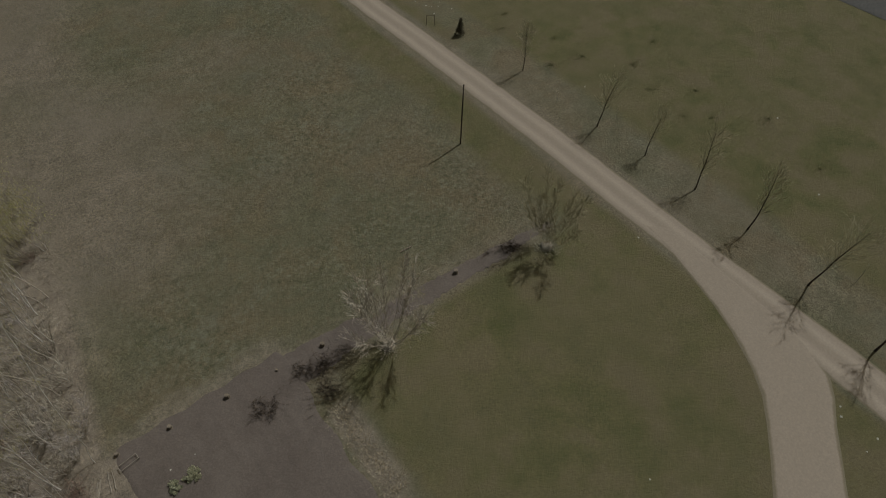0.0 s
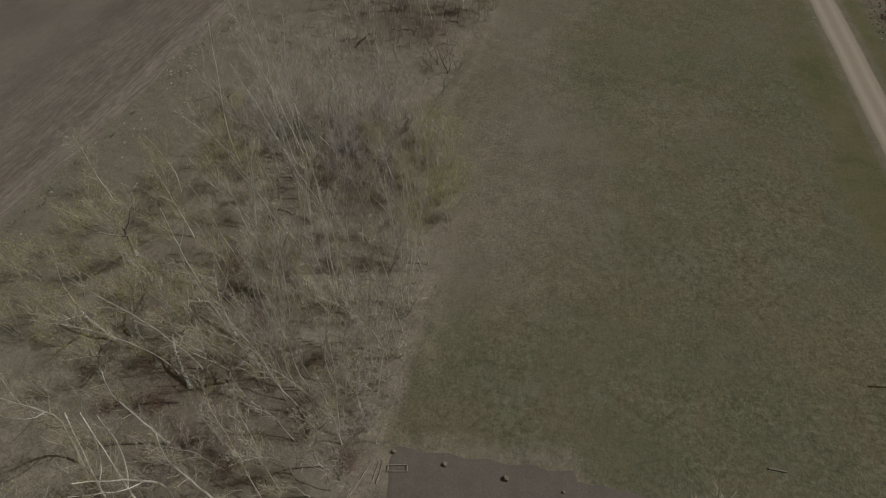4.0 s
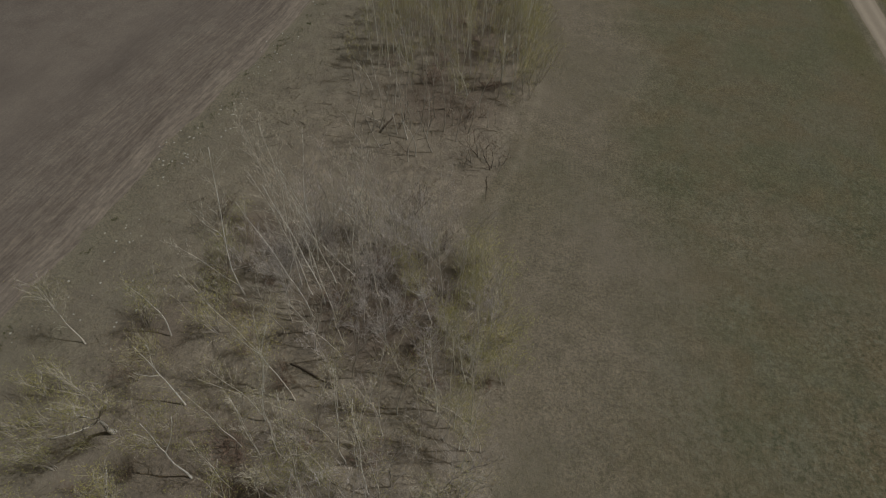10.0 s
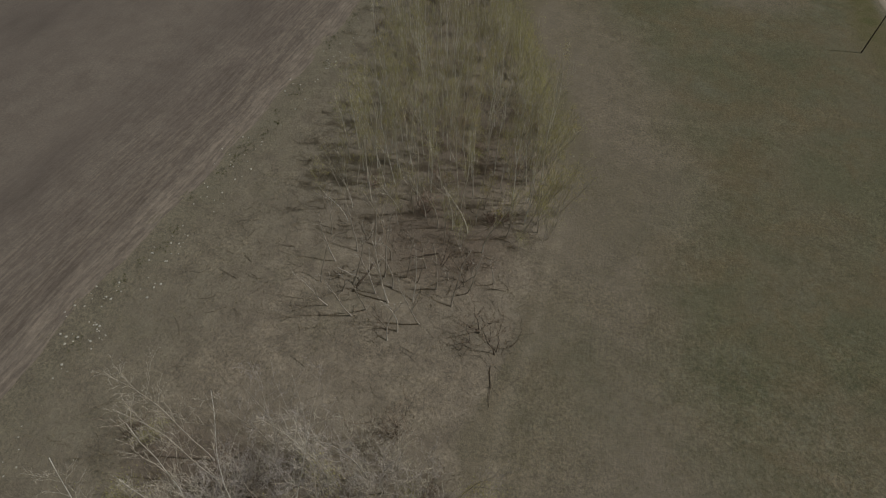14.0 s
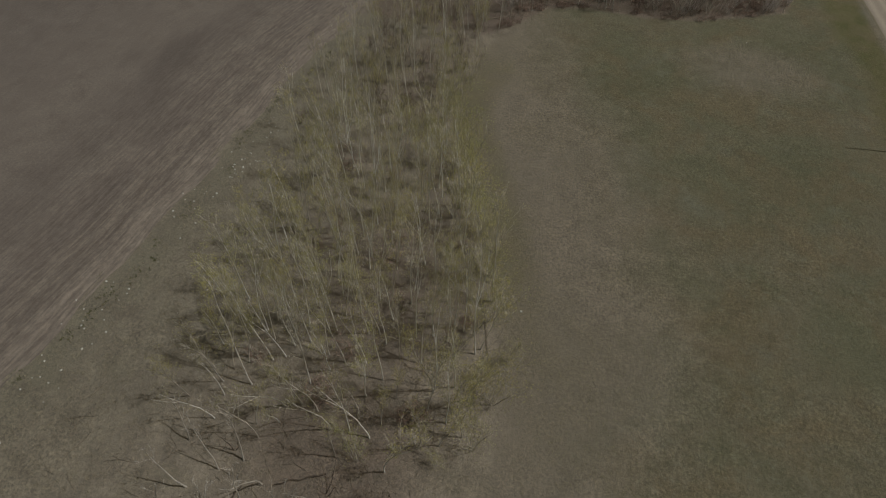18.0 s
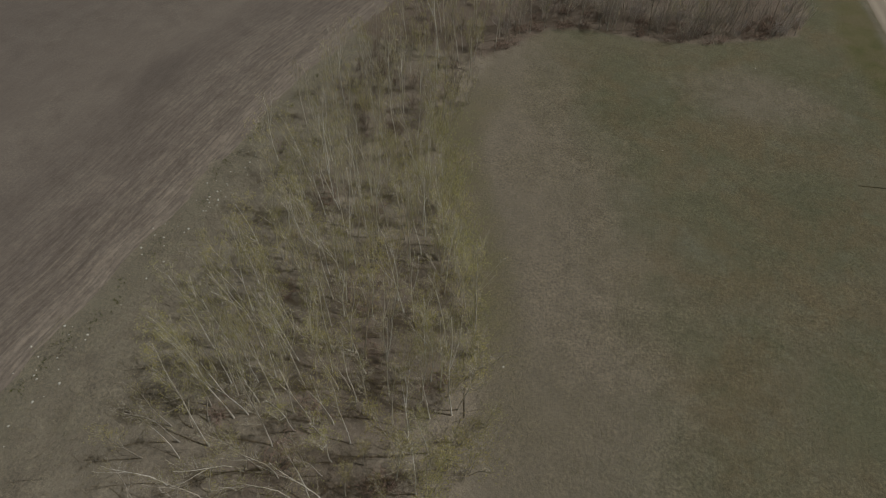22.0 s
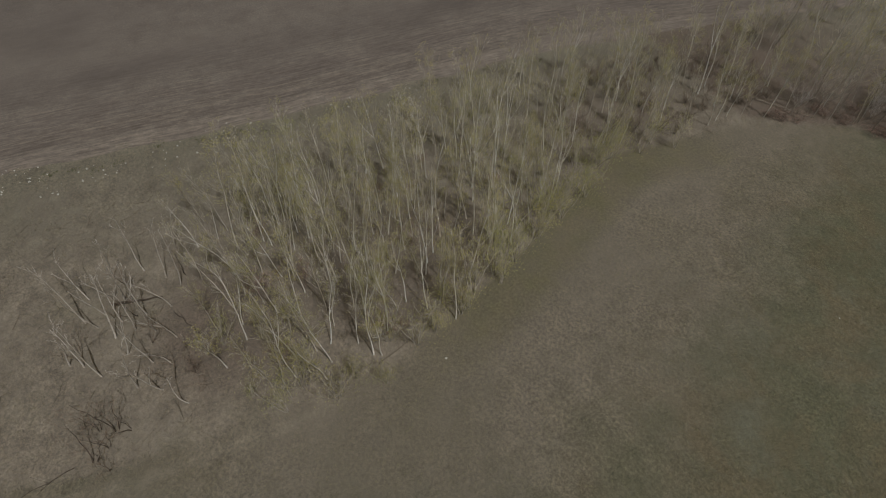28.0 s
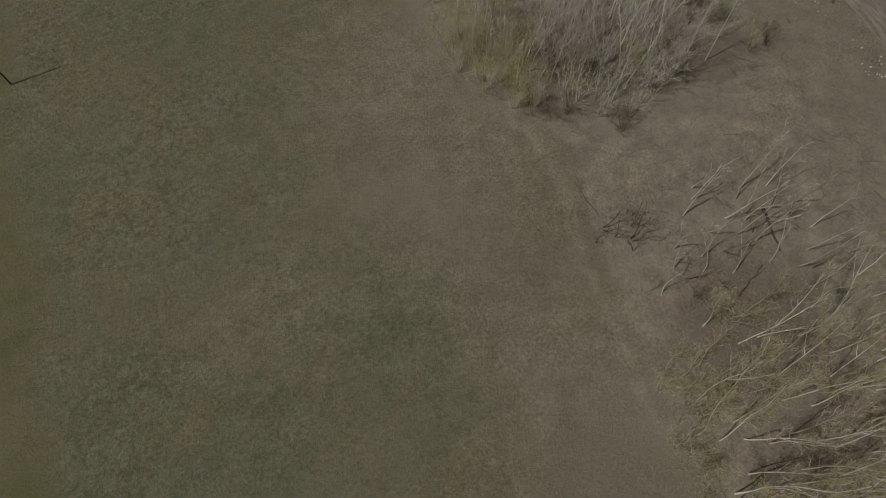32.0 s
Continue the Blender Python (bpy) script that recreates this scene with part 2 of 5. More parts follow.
def soil_material(name, dark, light, furrow_turn=None, scale=1.0):
    m, nt, bsdf = node_material(name)
    fine = add_noise(nt, 3.5 * scale, 5, 0.7)
    mid = add_noise(nt, 0.35, 4, 0.6, seed=3)
    col = ramp(nt, mid, [(0.3, dark), (0.7, light)])
    spots = ramp(nt, fine, [(0.3, (0.44, 0.44, 0.44)), (0.5, (0.5, 0.5, 0.5)), (0.72, (0.62, 0.61, 0.60))])
    col = mix(nt, 0.9, col, mix(nt, 1.0, col, spots, "OVERLAY"))
    if furrow_turn is not None:
        at = attribute(nt, "across")
        # streaks that run with the furrows
        wave = nt.nodes.new("ShaderNodeTexNoise")
        wave.noise_dimensions = "2D"
        wave.inputs["Scale"].default_value = 1.0
        wave.inputs["Detail"].default_value = 5
        wave.inputs["Roughness"].default_value = 0.62
        mp = nt.nodes.new("ShaderNodeMapping")
        mp.inputs["Scale"].default_value = (0.09, 0.003, 1)
        nt.links.new(at.outputs["Vector"], mp.inputs["Vector"])
        nt.links.new(mp.outputs[0], wave.inputs["Vector"])
        dist = nt.nodes.new("ShaderNodeSeparateXYZ")
        nt.links.new(at.outputs["Vector"], dist.inputs[0])
        near = ramp(nt, math_node(nt, "DIVIDE", dist.outputs[0], 40.0), [(0.12, (1, 1, 1)), (0.55, (0.12, 0.12, 0.12))])
        stain = add_noise(nt, 0.045, 4, 0.55, stretch=(2.2, 1, 1), turn=-0.2, seed=8)
        col = mix(nt, ramp(nt, stain, [(0.40, (0, 0, 0)), (0.62, (1, 1, 1))]), col, mix(nt, 0.75, col, (0.148, 0.124, 0.107)))
        col = mix(nt, ramp(nt, stain, [(0.56, (0, 0, 0)), (0.70, (0.7, 0.7, 0.7))]), col, (0.110, 0.092, 0.080))
        band = ramp(nt, wave.outputs["Fac"], [(0.34, (0.465, 0.46, 0.46)), (0.5, (0.5, 0.5, 0.5)), (0.66, (0.54, 0.537, 0.533))])
        col = mix(nt, near, col, mix(nt, 1.0, col, band, "OVERLAY"))
        far = math_node(nt, "ADD", math_node(nt, "DIVIDE", dist.outputs[0], 45.0), math_node(nt, "MULTIPLY", math_node(nt, "SUBTRACT", wave.outputs["Fac"], 0.5), 0.06))
        strip = ramp(nt, far, [(0.0, (0.46, 0.455, 0.45)), (0.015, (0.54, 0.535, 0.525)), (0.055, (0.57, 0.565, 0.555)), (0.085, (0.455, 0.45, 0.445)), (0.13, (0.50, 0.495, 0.485)), (0.18, (0.465, 0.46, 0.46)), (0.25, (0.49, 0.485, 0.48)), (0.33, (0.43, 0.425, 0.425)), (0.40, (0.44, 0.435, 0.435)), (0.50, (0.49, 0.485, 0.48)), (0.75, (0.455, 0.45, 0.45)), (1.0, (0.43, 0.425, 0.43))])
        col = mix(nt, 1.0, col, mix(nt, 1.0, col, strip, "OVERLAY"))
        wave2 = nt.nodes.new("ShaderNodeTexNoise")
        wave2.noise_dimensions = "2D"
        wave2.inputs["Scale"].default_value = 1.0
        wave2.inputs["Detail"].default_value = 3
        mp2 = nt.nodes.new("ShaderNodeMapping")
        mp2.inputs["Scale"].default_value = (3.2, 0.2, 1)
        nt.links.new(at.outputs["Vector"], mp2.inputs["Vector"])
        nt.links.new(mp2.outputs[0], wave2.inputs["Vector"])
        row = ramp(nt, wave2.outputs["Fac"], [(0.36, (0.42, 0.415, 0.415)), (0.5, (0.5, 0.5, 0.5)), (0.66, (0.585, 0.58, 0.57))])
        col = mix(nt, near, col, mix(nt, 1.0, col, row, "OVERLAY"))
        wave3 = nt.nodes.new("ShaderNodeTexNoise")
        wave3.noise_dimensions = "2D"
        wave3.inputs["Scale"].default_value = 1.0
        wave3.inputs["Detail"].default_value = 3
        wave3.inputs["Roughness"].default_value = 0.75
        mp3 = nt.nodes.new("ShaderNodeMapping")
        mp3.inputs["Scale"].default_value = (2.2, 0.8, 1)
        nt.links.new(at.outputs["Vector"], mp3.inputs["Vector"])
        nt.links.new(mp3.outputs[0], wave3.inputs["Vector"])
        clod = ramp(nt, wave3.outputs["Fac"], [(0.36, (0.44, 0.435, 0.43)), (0.5, (0.5, 0.5, 0.5)), (0.62, (0.58, 0.575, 0.565))])
        col = mix(nt, near, col, mix(nt, 1.0, col, clod, "OVERLAY"))
    nt.links.new(col, bsdf.inputs["Base Color"])
    add_bump(nt, bsdf, fine, 0.7, 0.08)
    return m


def gravel_material():
    m, nt, bsdf = node_material("gravel")
    at = attribute(nt, "rut")
    fine = add_noise(nt, 6.0, 4, 0.7)
    mid = add_noise(nt, 0.5, 4, 0.6, seed=4)
    sep = nt.nodes.new("ShaderNodeSeparateColor")
    nt.links.new(at.outputs["Color"], sep.inputs[0])
    track = math_node(nt, "ADD", sep.outputs[0], math_node(nt, "MULTIPLY", math_node(nt, "SUBTRACT", mid, 0.5), 0.5))
    col = mix(nt, track, (0.232, 0.193, 0.154), (0.292, 0.246, 0.199))
    edge = ramp(nt, math_node(nt, "ADD", sep.outputs[1], math_node(nt, "MULTIPLY", math_node(nt, "SUBTRACT", mid, 0.4), 0.7)), [(0.45, (0, 0, 0)), (0.8, (1, 1, 1))])
    col = mix(nt, edge, col, (0.160, 0.136, 0.096))
    spots = ramp(nt, fine, [(0.3, (0.45, 0.45, 0.45)), (0.5, (0.5, 0.5, 0.5)), (0.7, (0.57, 0.57, 0.57))])
    col = mix(nt, 0.9, col, mix(nt, 1.0, col, spots, "OVERLAY"))
    nt.links.new(col, bsdf.inputs["Base Color"])
    add_bump(nt, bsdf, fine, 0.4, 0.03)
    return m


def bark_material(name, pale, dark, marks=0.5, low=0.34):
    m, nt, bsdf = node_material(name)
    band = add_noise(nt, 3.0, 4, 0.7, stretch=(1.4, 1.4, 2.6))
    col = ramp(nt, band, [(low, dark), (low + 0.2 * marks, pale), (0.8, tuple(min(1, c * 1.15) for c in pale))])
    info = nt.nodes.new("ShaderNodeObjectInfo")
    tone = ramp(nt, info.outputs["Random"], [(0.0, (0.40, 0.39, 0.37)), (1.0, (0.58, 0.58, 0.58))])
    col = mix(nt, 1.0, col, mix(nt, 1.0, col, tone, "OVERLAY"))
    nt.links.new(col, bsdf.inputs["Base Color"])
    bsdf.inputs["Roughness"].default_value = 0.8
    add_bump(nt, bsdf, band, 0.4, 0.02)
    return m


def leaf_material(name, dark, light, glow=0.45):
    m, nt, bsdf = node_material(name)
    geo = nt.nodes.new("ShaderNodeNewGeometry")
    info = nt.nodes.new("ShaderNodeObjectInfo")
    col = ramp(nt, geo.outputs["Random Per Island"], [(0.0, dark), (1.0, light)])
    tone = ramp(nt, info.outputs["Random"], [(0.0, (0.44, 0.46, 0.44)), (1.0, (0.56, 0.54, 0.50))])
    col = mix(nt, 1.0, col, mix(nt, 1.0, col, tone, "OVERLAY"))
    nt.links.new(col, bsdf.inputs["Base Color"])
    bsdf.inputs["Roughness"].default_value = 0.7
    tr = nt.nodes.new("ShaderNodeBsdfTranslucent")
    nt.links.new(col, tr.inputs["Color"])
    mx = nt.nodes.new("ShaderNodeMixShader")
    mx.inputs[0].default_value = glow
    nt.links.new(bsdf.outputs[0], mx.inputs[1])
    nt.links.new(tr.outputs[0], mx.inputs[2])
    nt.links.new(mx.outputs[0], nt.nodes["Material Output"].inputs["Surface"])
    return m


def plain_material(name, dark, light, scale=6.0, rough=0.9):
    m, nt, bsdf = node_material(name)
    nz = add_noise(nt, scale, 5, 0.65)
    nt.links.new(ramp(nt, nz, [(0.3, dark), (0.7, light)]), bsdf.inputs["Base Color"])
    bsdf.inputs["Roughness"].default_value = rough
    add_bump(nt, bsdf, nz, 0.4, 0.02)
    return m


GRASSLAND = grassland_material()
FIELD_SOIL = soil_material("field_soil", (0.128, 0.107, 0.092), (0.163, 0.139, 0.119), 0.0)
GARDEN_SOIL = soil_material("garden_soil", (0.101, 0.083, 0.072), (0.126, 0.105, 0.091), None, 1.6)
GRAVEL = gravel_material()
BIRCH_BARK = bark_material("birch_bark", (0.68, 0.645, 0.595), (0.17, 0.145, 0.125), 0.4)
OLD_BIRCH_BARK = bark_material("old_birch_bark", (0.60, 0.56, 0.505), (0.10, 0.083, 0.068), 0.35, 0.45)
PALE_BARK = bark_material("pale_bark", (0.55, 0.505, 0.45), (0.17, 0.143, 0.12), 0.5)
GREY_BARK = bark_material("grey_bark", (0.41, 0.37, 0.325), (0.17, 0.14, 0.115), 0.6)
DARK_BARK = bark_material("dark_bark", (0.085, 0.066, 0.052), (0.035, 0.027, 0.022), 0.8)
TWIG = bark_material("twig_bark", (0.48, 0.435, 0.36), (0.32, 0.285, 0.232), 0.9)
MAUVE_TWIG = bark_material("mauve_twig", (0.43, 0.385, 0.365), (0.28, 0.245, 0.23), 0.9)
RED_TWIG = bark_material("red_twig", (0.25, 0.175, 0.140), (0.14, 0.098, 0.080), 0.9)
DARK_TWIG = bark_material("dark_twig", (0.20, 0.148, 0.115), (0.095, 0.070, 0.055), 0.9)
SEDGE_TWIG = bark_material("sedge_twig", (0.37, 0.335, 0.225), (0.25, 0.222, 0.148), 0.9)
WILLOW_TWIG = bark_material("willow_twig", (0.56, 0.51, 0.44), (0.34, 0.30, 0.255), 0.9)
YOUNG_LEAF = leaf_material("young_leaf", (0.305, 0.280, 0.112), (0.475, 0.43, 0.178), 0.55)
FRESH_LEAF = leaf_material("fresh_leaf", (0.34, 0.32, 0.125), (0.51, 0.47, 0.195), 0.55)
MAROON_LEAF = leaf_material("maroon_leaf", (0.042, 0.026, 0.020), (0.090, 0.054, 0.040), 0.15)
EVERGREEN = leaf_material("evergreen", (0.23, 0.225, 0.145), (0.47, 0.45, 0.33), 0.25)
SPRUCE_GREEN = leaf_material("spruce_green", (0.070, 0.060, 0.037), (0.125, 0.105, 0.066), 0.1)
DRY_BLADE = leaf_material("dry_blade", (0.190, 0.160, 0.118), (0.310, 0.268, 0.202), 0.25)
STRAW = leaf_material("pale_straw", (0.34, 0.30, 0.24), (0.52, 0.47, 0.385), 0.25)
DEAD_LEAF = leaf_material("withered_leaf", (0.13, 0.088, 0.063), (0.23, 0.165, 0.120), 0.2)
TUSSOCK = leaf_material("tussock_blade", (0.075, 0.082, 0.034), (0.125, 0.122, 0.058), 0.3)
GREEN_BLADE = leaf_material("green_blade", (0.120, 0.116, 0.060), (0.225, 0.200, 0.120), 0.25)
OLD_LOG = bark_material("rotting_bark", (0.20, 0.168, 0.132), (0.085, 0.068, 0.055), 0.8)
STONE = plain_material("pale_stone", (0.30, 0.28, 0.24), (0.50, 0.48, 0.43), 9.0)
CUT_WOOD = plain_material("bleached_wood", (0.25, 0.215, 0.17), (0.46, 0.41, 0.335), 5.0)
OLD_WOOD = plain_material("weathered_wood", (0.20, 0.17, 0.135), (0.34, 0.30, 0.245), 5.0)
DARK_WOOD = plain_material("dark_wood", (0.060, 0.046, 0.036), (0.12, 0.096, 0.075), 7.0)
CLOD = plain_material("earth_clod", (0.030, 0.025, 0.020), (0.085, 0.069, 0.054), 4.0)
ASPHALT = plain_material("asphalt", (0.055, 0.054, 0.052), (0.09, 0.087, 0.082), 3.0)


# ---------------------------------------------------------------- mesh helpers
def mesh_object(name, verts, faces, material, parent=None, label="", smooth=False):
    me = bpy.data.meshes.new(name)
    me.from_pydata(verts, [], faces)
    me.materials.append(material)
    if smooth:
        me.polygons.foreach_set("use_smooth", [True] * len(me.polygons))
    me.update()
    ob = new(name, me)
    if parent is not None:
        ob.parent = parent
    if label:
        tagged(ob, label)
    return ob


def tube(verts, faces, pts, radii, sides):
    """Adds a tapering tube along pts to verts and faces."""
    base = len(verts)
    n = len(pts)
    for k, p in enumerate(pts):
        d = (pts[min(k + 1, n - 1)] - pts[max(k - 1, 0)]).normalized()
        u = d.orthogonal().normalized()
        v = d.cross(u)
        for s in range(sides):
            a = 2 * math.pi * s / sides
            verts.append(p + (u * math.cos(a) + v * math.sin(a)) * radii[k])
    for k in range(n - 1):
        for s in range(sides):
            a, b = base + k * sides + s, base + k * sides + (s + 1) % sides
            faces.append((a, b, b + sides, a + sides))
    if sides > 3:
        faces.append(tuple(base + (n - 1) * sides + s for s in range(sides)))


def box(verts, faces, m, sx, sy, sz):
    """Adds a box with chamfered long edges, its middle at the pose m."""
    base = len(verts)
    c = min(sx, sy, sz) * 0.12
    ring = [(-sx / 2 + c, -sy / 2), (sx / 2 - c, -sy / 2), (sx / 2, -sy / 2 + c), (sx / 2, sy / 2 - c), (sx / 2 - c, sy / 2), (-sx / 2 + c, sy / 2), (-sx / 2, sy / 2 - c), (-sx / 2, -sy / 2 + c)]
    for z in (-sz / 2, sz / 2):
        for x, y in ring:
            verts.append(m @ Vector((x, y, z)))
    for k in range(8):
        a, b = base + k, base + (k + 1) % 8
        faces.append((a, b, b + 8, a + 8))
    faces.append(tuple(base + 7 - k for k in range(8)))
    faces.append(tuple(base + 8 + k for k in range(8)))


def smooth_step(a, b, x):
    t = np.clip((x - a) / (b - a), 0, 1)
    return t * t * (3 - 2 * t)


def along(points, y):
    ys = [p[1] for p in points]
    return np.interp(y, ys, [p[0] for p in points])


# ---------------------------------------------------------------- the plan
FIELD_EDGE = [(-58, -60), (-49.5, 0), (-46.0, 18), (-43.8, 30), (-41.9, 42), (-40.2, 52), (-37.6, 66), (-34.6, 80), (-31.4, 103), (-28.5, 120), (-22, 141), (-12, 175), (-4, 240)]
WOOD_EDGE = [(-1.5, -60), (-1.0, 0), (0.0, 9), (1.0, 20), (0.4, 30), (-2.2, 37), (-5.2, 43), (-1.6, 52), (0.6, 64), (1.8, 75), (0.2, 81), (-3, 92), (-9, 109), (-5, 126), (1.8, 137.2), (60, 400)]
ROAD_LEFT = [(52.5, -120), (51.4, -60), (51.2, -38), (51.3, -7), (51.5, 5), (51.6, 20), (51.2, 42), (51.4, 60), (51.9, 80), (52.3, 110), (52.4, 140), (52.8, 170), (53.5, 260)]
ROAD_WIDTH = 4.2
NORTH_EDGE = [(-30, 130), (-6, 127), (-2.7, 130), (2.5, 137), (8.6, 138.2), (17, 137), (25.4, 137.8), (33, 140.5), (39.3, 143.4), (42, 150)]


def north_edge(x):
    return float(np.interp(x, [a for a, _ in NORTH_EDGE], [b for _, b in NORTH_EDGE]))


def terrain(x, y):
    """Height of the ground: gentle waves, level where the road, the field and the plot lie."""
    h = 0.05 * np.sin(x * 0.31 + 1.3 * np.sin(y * 0.17)) * np.sin(y * 0.27 + 0.8) + 0.03 * np.sin(x * 0.9 + y * 0.5) * np.sin(y * 1.1 - x * 0.4)
    xl = along(ROAD_LEFT, y)
    flat = smooth_step(0.5, 4, np.abs(x - xl - 2.2) - 2.2)
    fe = along(FIELD_EDGE, y)
    in_field = smooth_step(-1, -3, x - fe)
    plot = smooth_step(0, 3, np.maximum(np.abs(x - 8) - 9, np.abs(y + 14) - 16))
    fork = smooth_step(0, 4, np.hypot(x - 45, y + 33) - 9)
    return h * flat * plot * fork * (1 - in_field) - 0.25 * in_field


def axis(lo, hi, step, far):
    mid = list(np.arange(lo, hi + step / 2, step))
    out, s, v = [], step, hi
    while v < far:
        s *= 1.35
        v += s
        out.append(v)
    left, s, v = [], step, lo
    while v > -far:
        s *= 1.35
        v -= s
        left.append(v)
    return np.array(left[::-1] + mid + out)


def sheet(name, xs, ys, height, material):
    gx, gy = np.meshgrid(xs, ys)
    gz = height(gx, gy)
    verts = np.stack([gx.ravel(), gy.ravel(), gz.ravel()], 1)
    nx, ny = len(xs), len(ys)
    i = np.arange(nx * ny).reshape(ny, nx)
    faces = np.stack([i[:-1, :-1].ravel(), i[:-1, 1:].ravel(), i[1:, 1:].ravel(), i[1:, :-1].ravel()], 1)
    ob = mesh_object(name, verts.tolist(), faces.tolist(), material, smooth=True)
    return ob, gx.ravel(), gy.ravel()


def add_colours(ob, name, cols):
    at = ob.data.color_attributes.new(name, "FLOAT_COLOR", "POINT")
    at.data.foreach_set("color", np.concatenate([cols, np.ones((len(cols), 1))], 1).astype(np.float32).ravel())


def ground():
    xs = axis(-60, 118, 0.8, 2500)
    ys = axis(-45, 190, 0.8, 2500)
    ob, x, y = sheet("ground", xs, ys, terrain, GRASSLAND)
    we, fe, rl = along(WOOD_EDGE, y), along(FIELD_EDGE, y), along(ROAD_LEFT, y)
    lawn = 0.86 * smooth_step(16.5, 18.5, x) * smooth_step(0, -1.0, x - rl) * smooth_step(-3.2, -5.2, y + 0.02 * (x - 20))
    verge = smooth_step(-9, -3.5, x - rl + 0.8 * np.sin(y * 0.23)) * smooth_step(-0.3, -2.0, x - rl) * (1 - 0.45 * smooth_step(58, 72, y) * smooth_step(115, 95, y))
    east = smooth_step(10.5, 14, x - rl) * smooth_step(62, 45, y) + 0.9 * smooth_step(4.2, 5.5, x - rl) * smooth_step(9, 6, x - rl) * smooth_step(25, 40, y)
    lawn = np.clip(np.maximum(np.maximum(lawn, verge), east), 0, 1)
    litter = smooth_step(1.2, -0.8, x - we)
    ne = np.interp(x, [a for a, _ in NORTH_EDGE], [b for _, b in NORTH_EDGE])
    north = smooth_step(-0.6, 1.2, y - ne) * smooth_step(44, 40, x)
    # tree shade painted on the north wood's floor; dark soil on the rough ground
    humus_and_shade = np.maximum(north * smooth_step(34, 12, y - ne), 0.85 * smooth_step(59.5, 64, x + 0.06 * (y - 60)) * smooth_step(47, 56, y) * smooth_step(105, 92, y))
    litter = np.maximum(litter, north)
    # russet litter darkened further by the painted shade of the thickets
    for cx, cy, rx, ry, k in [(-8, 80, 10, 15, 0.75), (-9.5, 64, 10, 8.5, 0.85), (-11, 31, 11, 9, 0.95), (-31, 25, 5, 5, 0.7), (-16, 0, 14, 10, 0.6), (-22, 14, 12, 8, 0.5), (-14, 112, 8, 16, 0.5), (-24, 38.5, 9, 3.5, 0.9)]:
        humus_and_shade = np.maximum(humus_and_shade, k * smooth_step(1.0, 0.35, np.hypot((x - cx) / rx, (y - cy) / ry)) * litter)
    lim = np.interp(y, [-10, 4, 11, 20, 29, 40, 51, 60, 68, 76, 90, 105, 120, 140], [2, 6, 13, 15, 19, 20, 14, 12, 13, 18, 17, 13, 7, 2])
    dry = (1 - 0.12 * smooth_step(70, 85, y)) * smooth_step(11, -10, x - lim) * smooth_step(2, 22, y) * (1 - 0.22 * smooth_step(62, 46, y)) * (1 - 0.3 * smooth_step(42, 48, y) * smooth_step(66, 58, y) * smooth_step(10, 4, x))
    litter = np.maximum(litter, 0.65 * smooth_step(59.5, 66, x + 0.12 * (y - 60)) * smooth_step(47, 56, y) * smooth_step(110, 95, y))
    litter = np.maximum(litter, 0.8 * smooth_step(14, 15, x) * smooth_step(18.2, 16.5, x) * smooth_step(-6, -8, y) * smooth_step(-19, -15, y))
    litter = np.maximum(litter, 1.0 * smooth_step(1.6, 0.6, x) * smooth_step(1.5, -0.5, y))
    dry = np.maximum(dry, smooth_step(12, 14, x) * smooth_step(46, 43, x) * 0.45 * smooth_step(3.0, -1, y + 0.06 * (x - 14)) * smooth_step(-8.5, -3.5, y + 0.06 * (x - 14)))
    litter = np.maximum(litter, 0.6 * smooth_step(-1, 1, x) * smooth_step(17, 14, x) * smooth_step(-2, 0, y) * smooth_step(3.2, 1.2, y + 0.4 * np.sin(x * 0.9)))
    dry = np.maximum(dry, 0.32 * smooth_step(3.6, 6, x - rl) * smooth_step(14, 10, x - rl) * smooth_step(34, 18, y))
    dry = np.maximum(dry, 0.4 * smooth_step(1.0, 0.3, np.hypot((x - 27) / 13, (y - 48) / 11)))
    dry = np.maximum(dry, 0.7 * smooth_step(11, 2, np.hypot((x - 31) / 1.5, y - 126)))
    lawn = np.maximum(lawn, 0.52 * smooth_step(-1.5, 0.5, x - we) * smooth_step(8.5, 3.5, x - we) * smooth_step(72, 86, y) * smooth_step(128, 112, y))
    shoulder = smooth_step(-1.6, -0.4, x - rl) * smooth_step(6.2, 4.8, x - rl) * smooth_step(-30, -10, y)
    lawn = lawn * (1 - 0.7 * shoulder)
    dry = np.maximum(dry, 0.6 * shoulder)
    add_colours(ob, "cover", np.stack([lawn, litter, dry], 1))
    worn = np.zeros(len(x))
    TRAIL = [(1.2, 8), (1.4, 18), (1.2, 28), (0.1, 34), (-1.5, 40), (-1.3, 47), (0.8, 55), (1.8, 62), (2.6, 70)]
    for (ax, ay), (bx, by) in zip(TRAIL, TRAIL[1:]):
        u = np.clip(((x - ax) * (bx - ax) + (y - ay) * (by - ay)) / ((bx - ax) ** 2 + (by - ay) ** 2), 0, 1)
        worn = np.maximum(worn, np.exp(-((np.hypot(x - ax - u * (bx - ax), y - ay - u * (by - ay)) / 0.42) ** 2)))
    fringe = smooth_step(-1.5, 0.5, x - fe) * (0.6 * smooth_step(18, 8, x - fe) + 0.4 * smooth_step(5.5, 1.5, x - fe))
    sw = smooth_step(-1, 5, x - we) * (0.45 + 0.55 * smooth_step(75, 40, y)) * (1 - lawn) * (1 - litter) * smooth_step(0, -3, x - rl) * (1 - 0.8 * dry)
    add_colours(ob, "sward", np.stack([sw, sw, sw], 1))
    add_colours(ob, "wear_and_shade", np.stack([worn, fringe, humus_and_shade], 1))
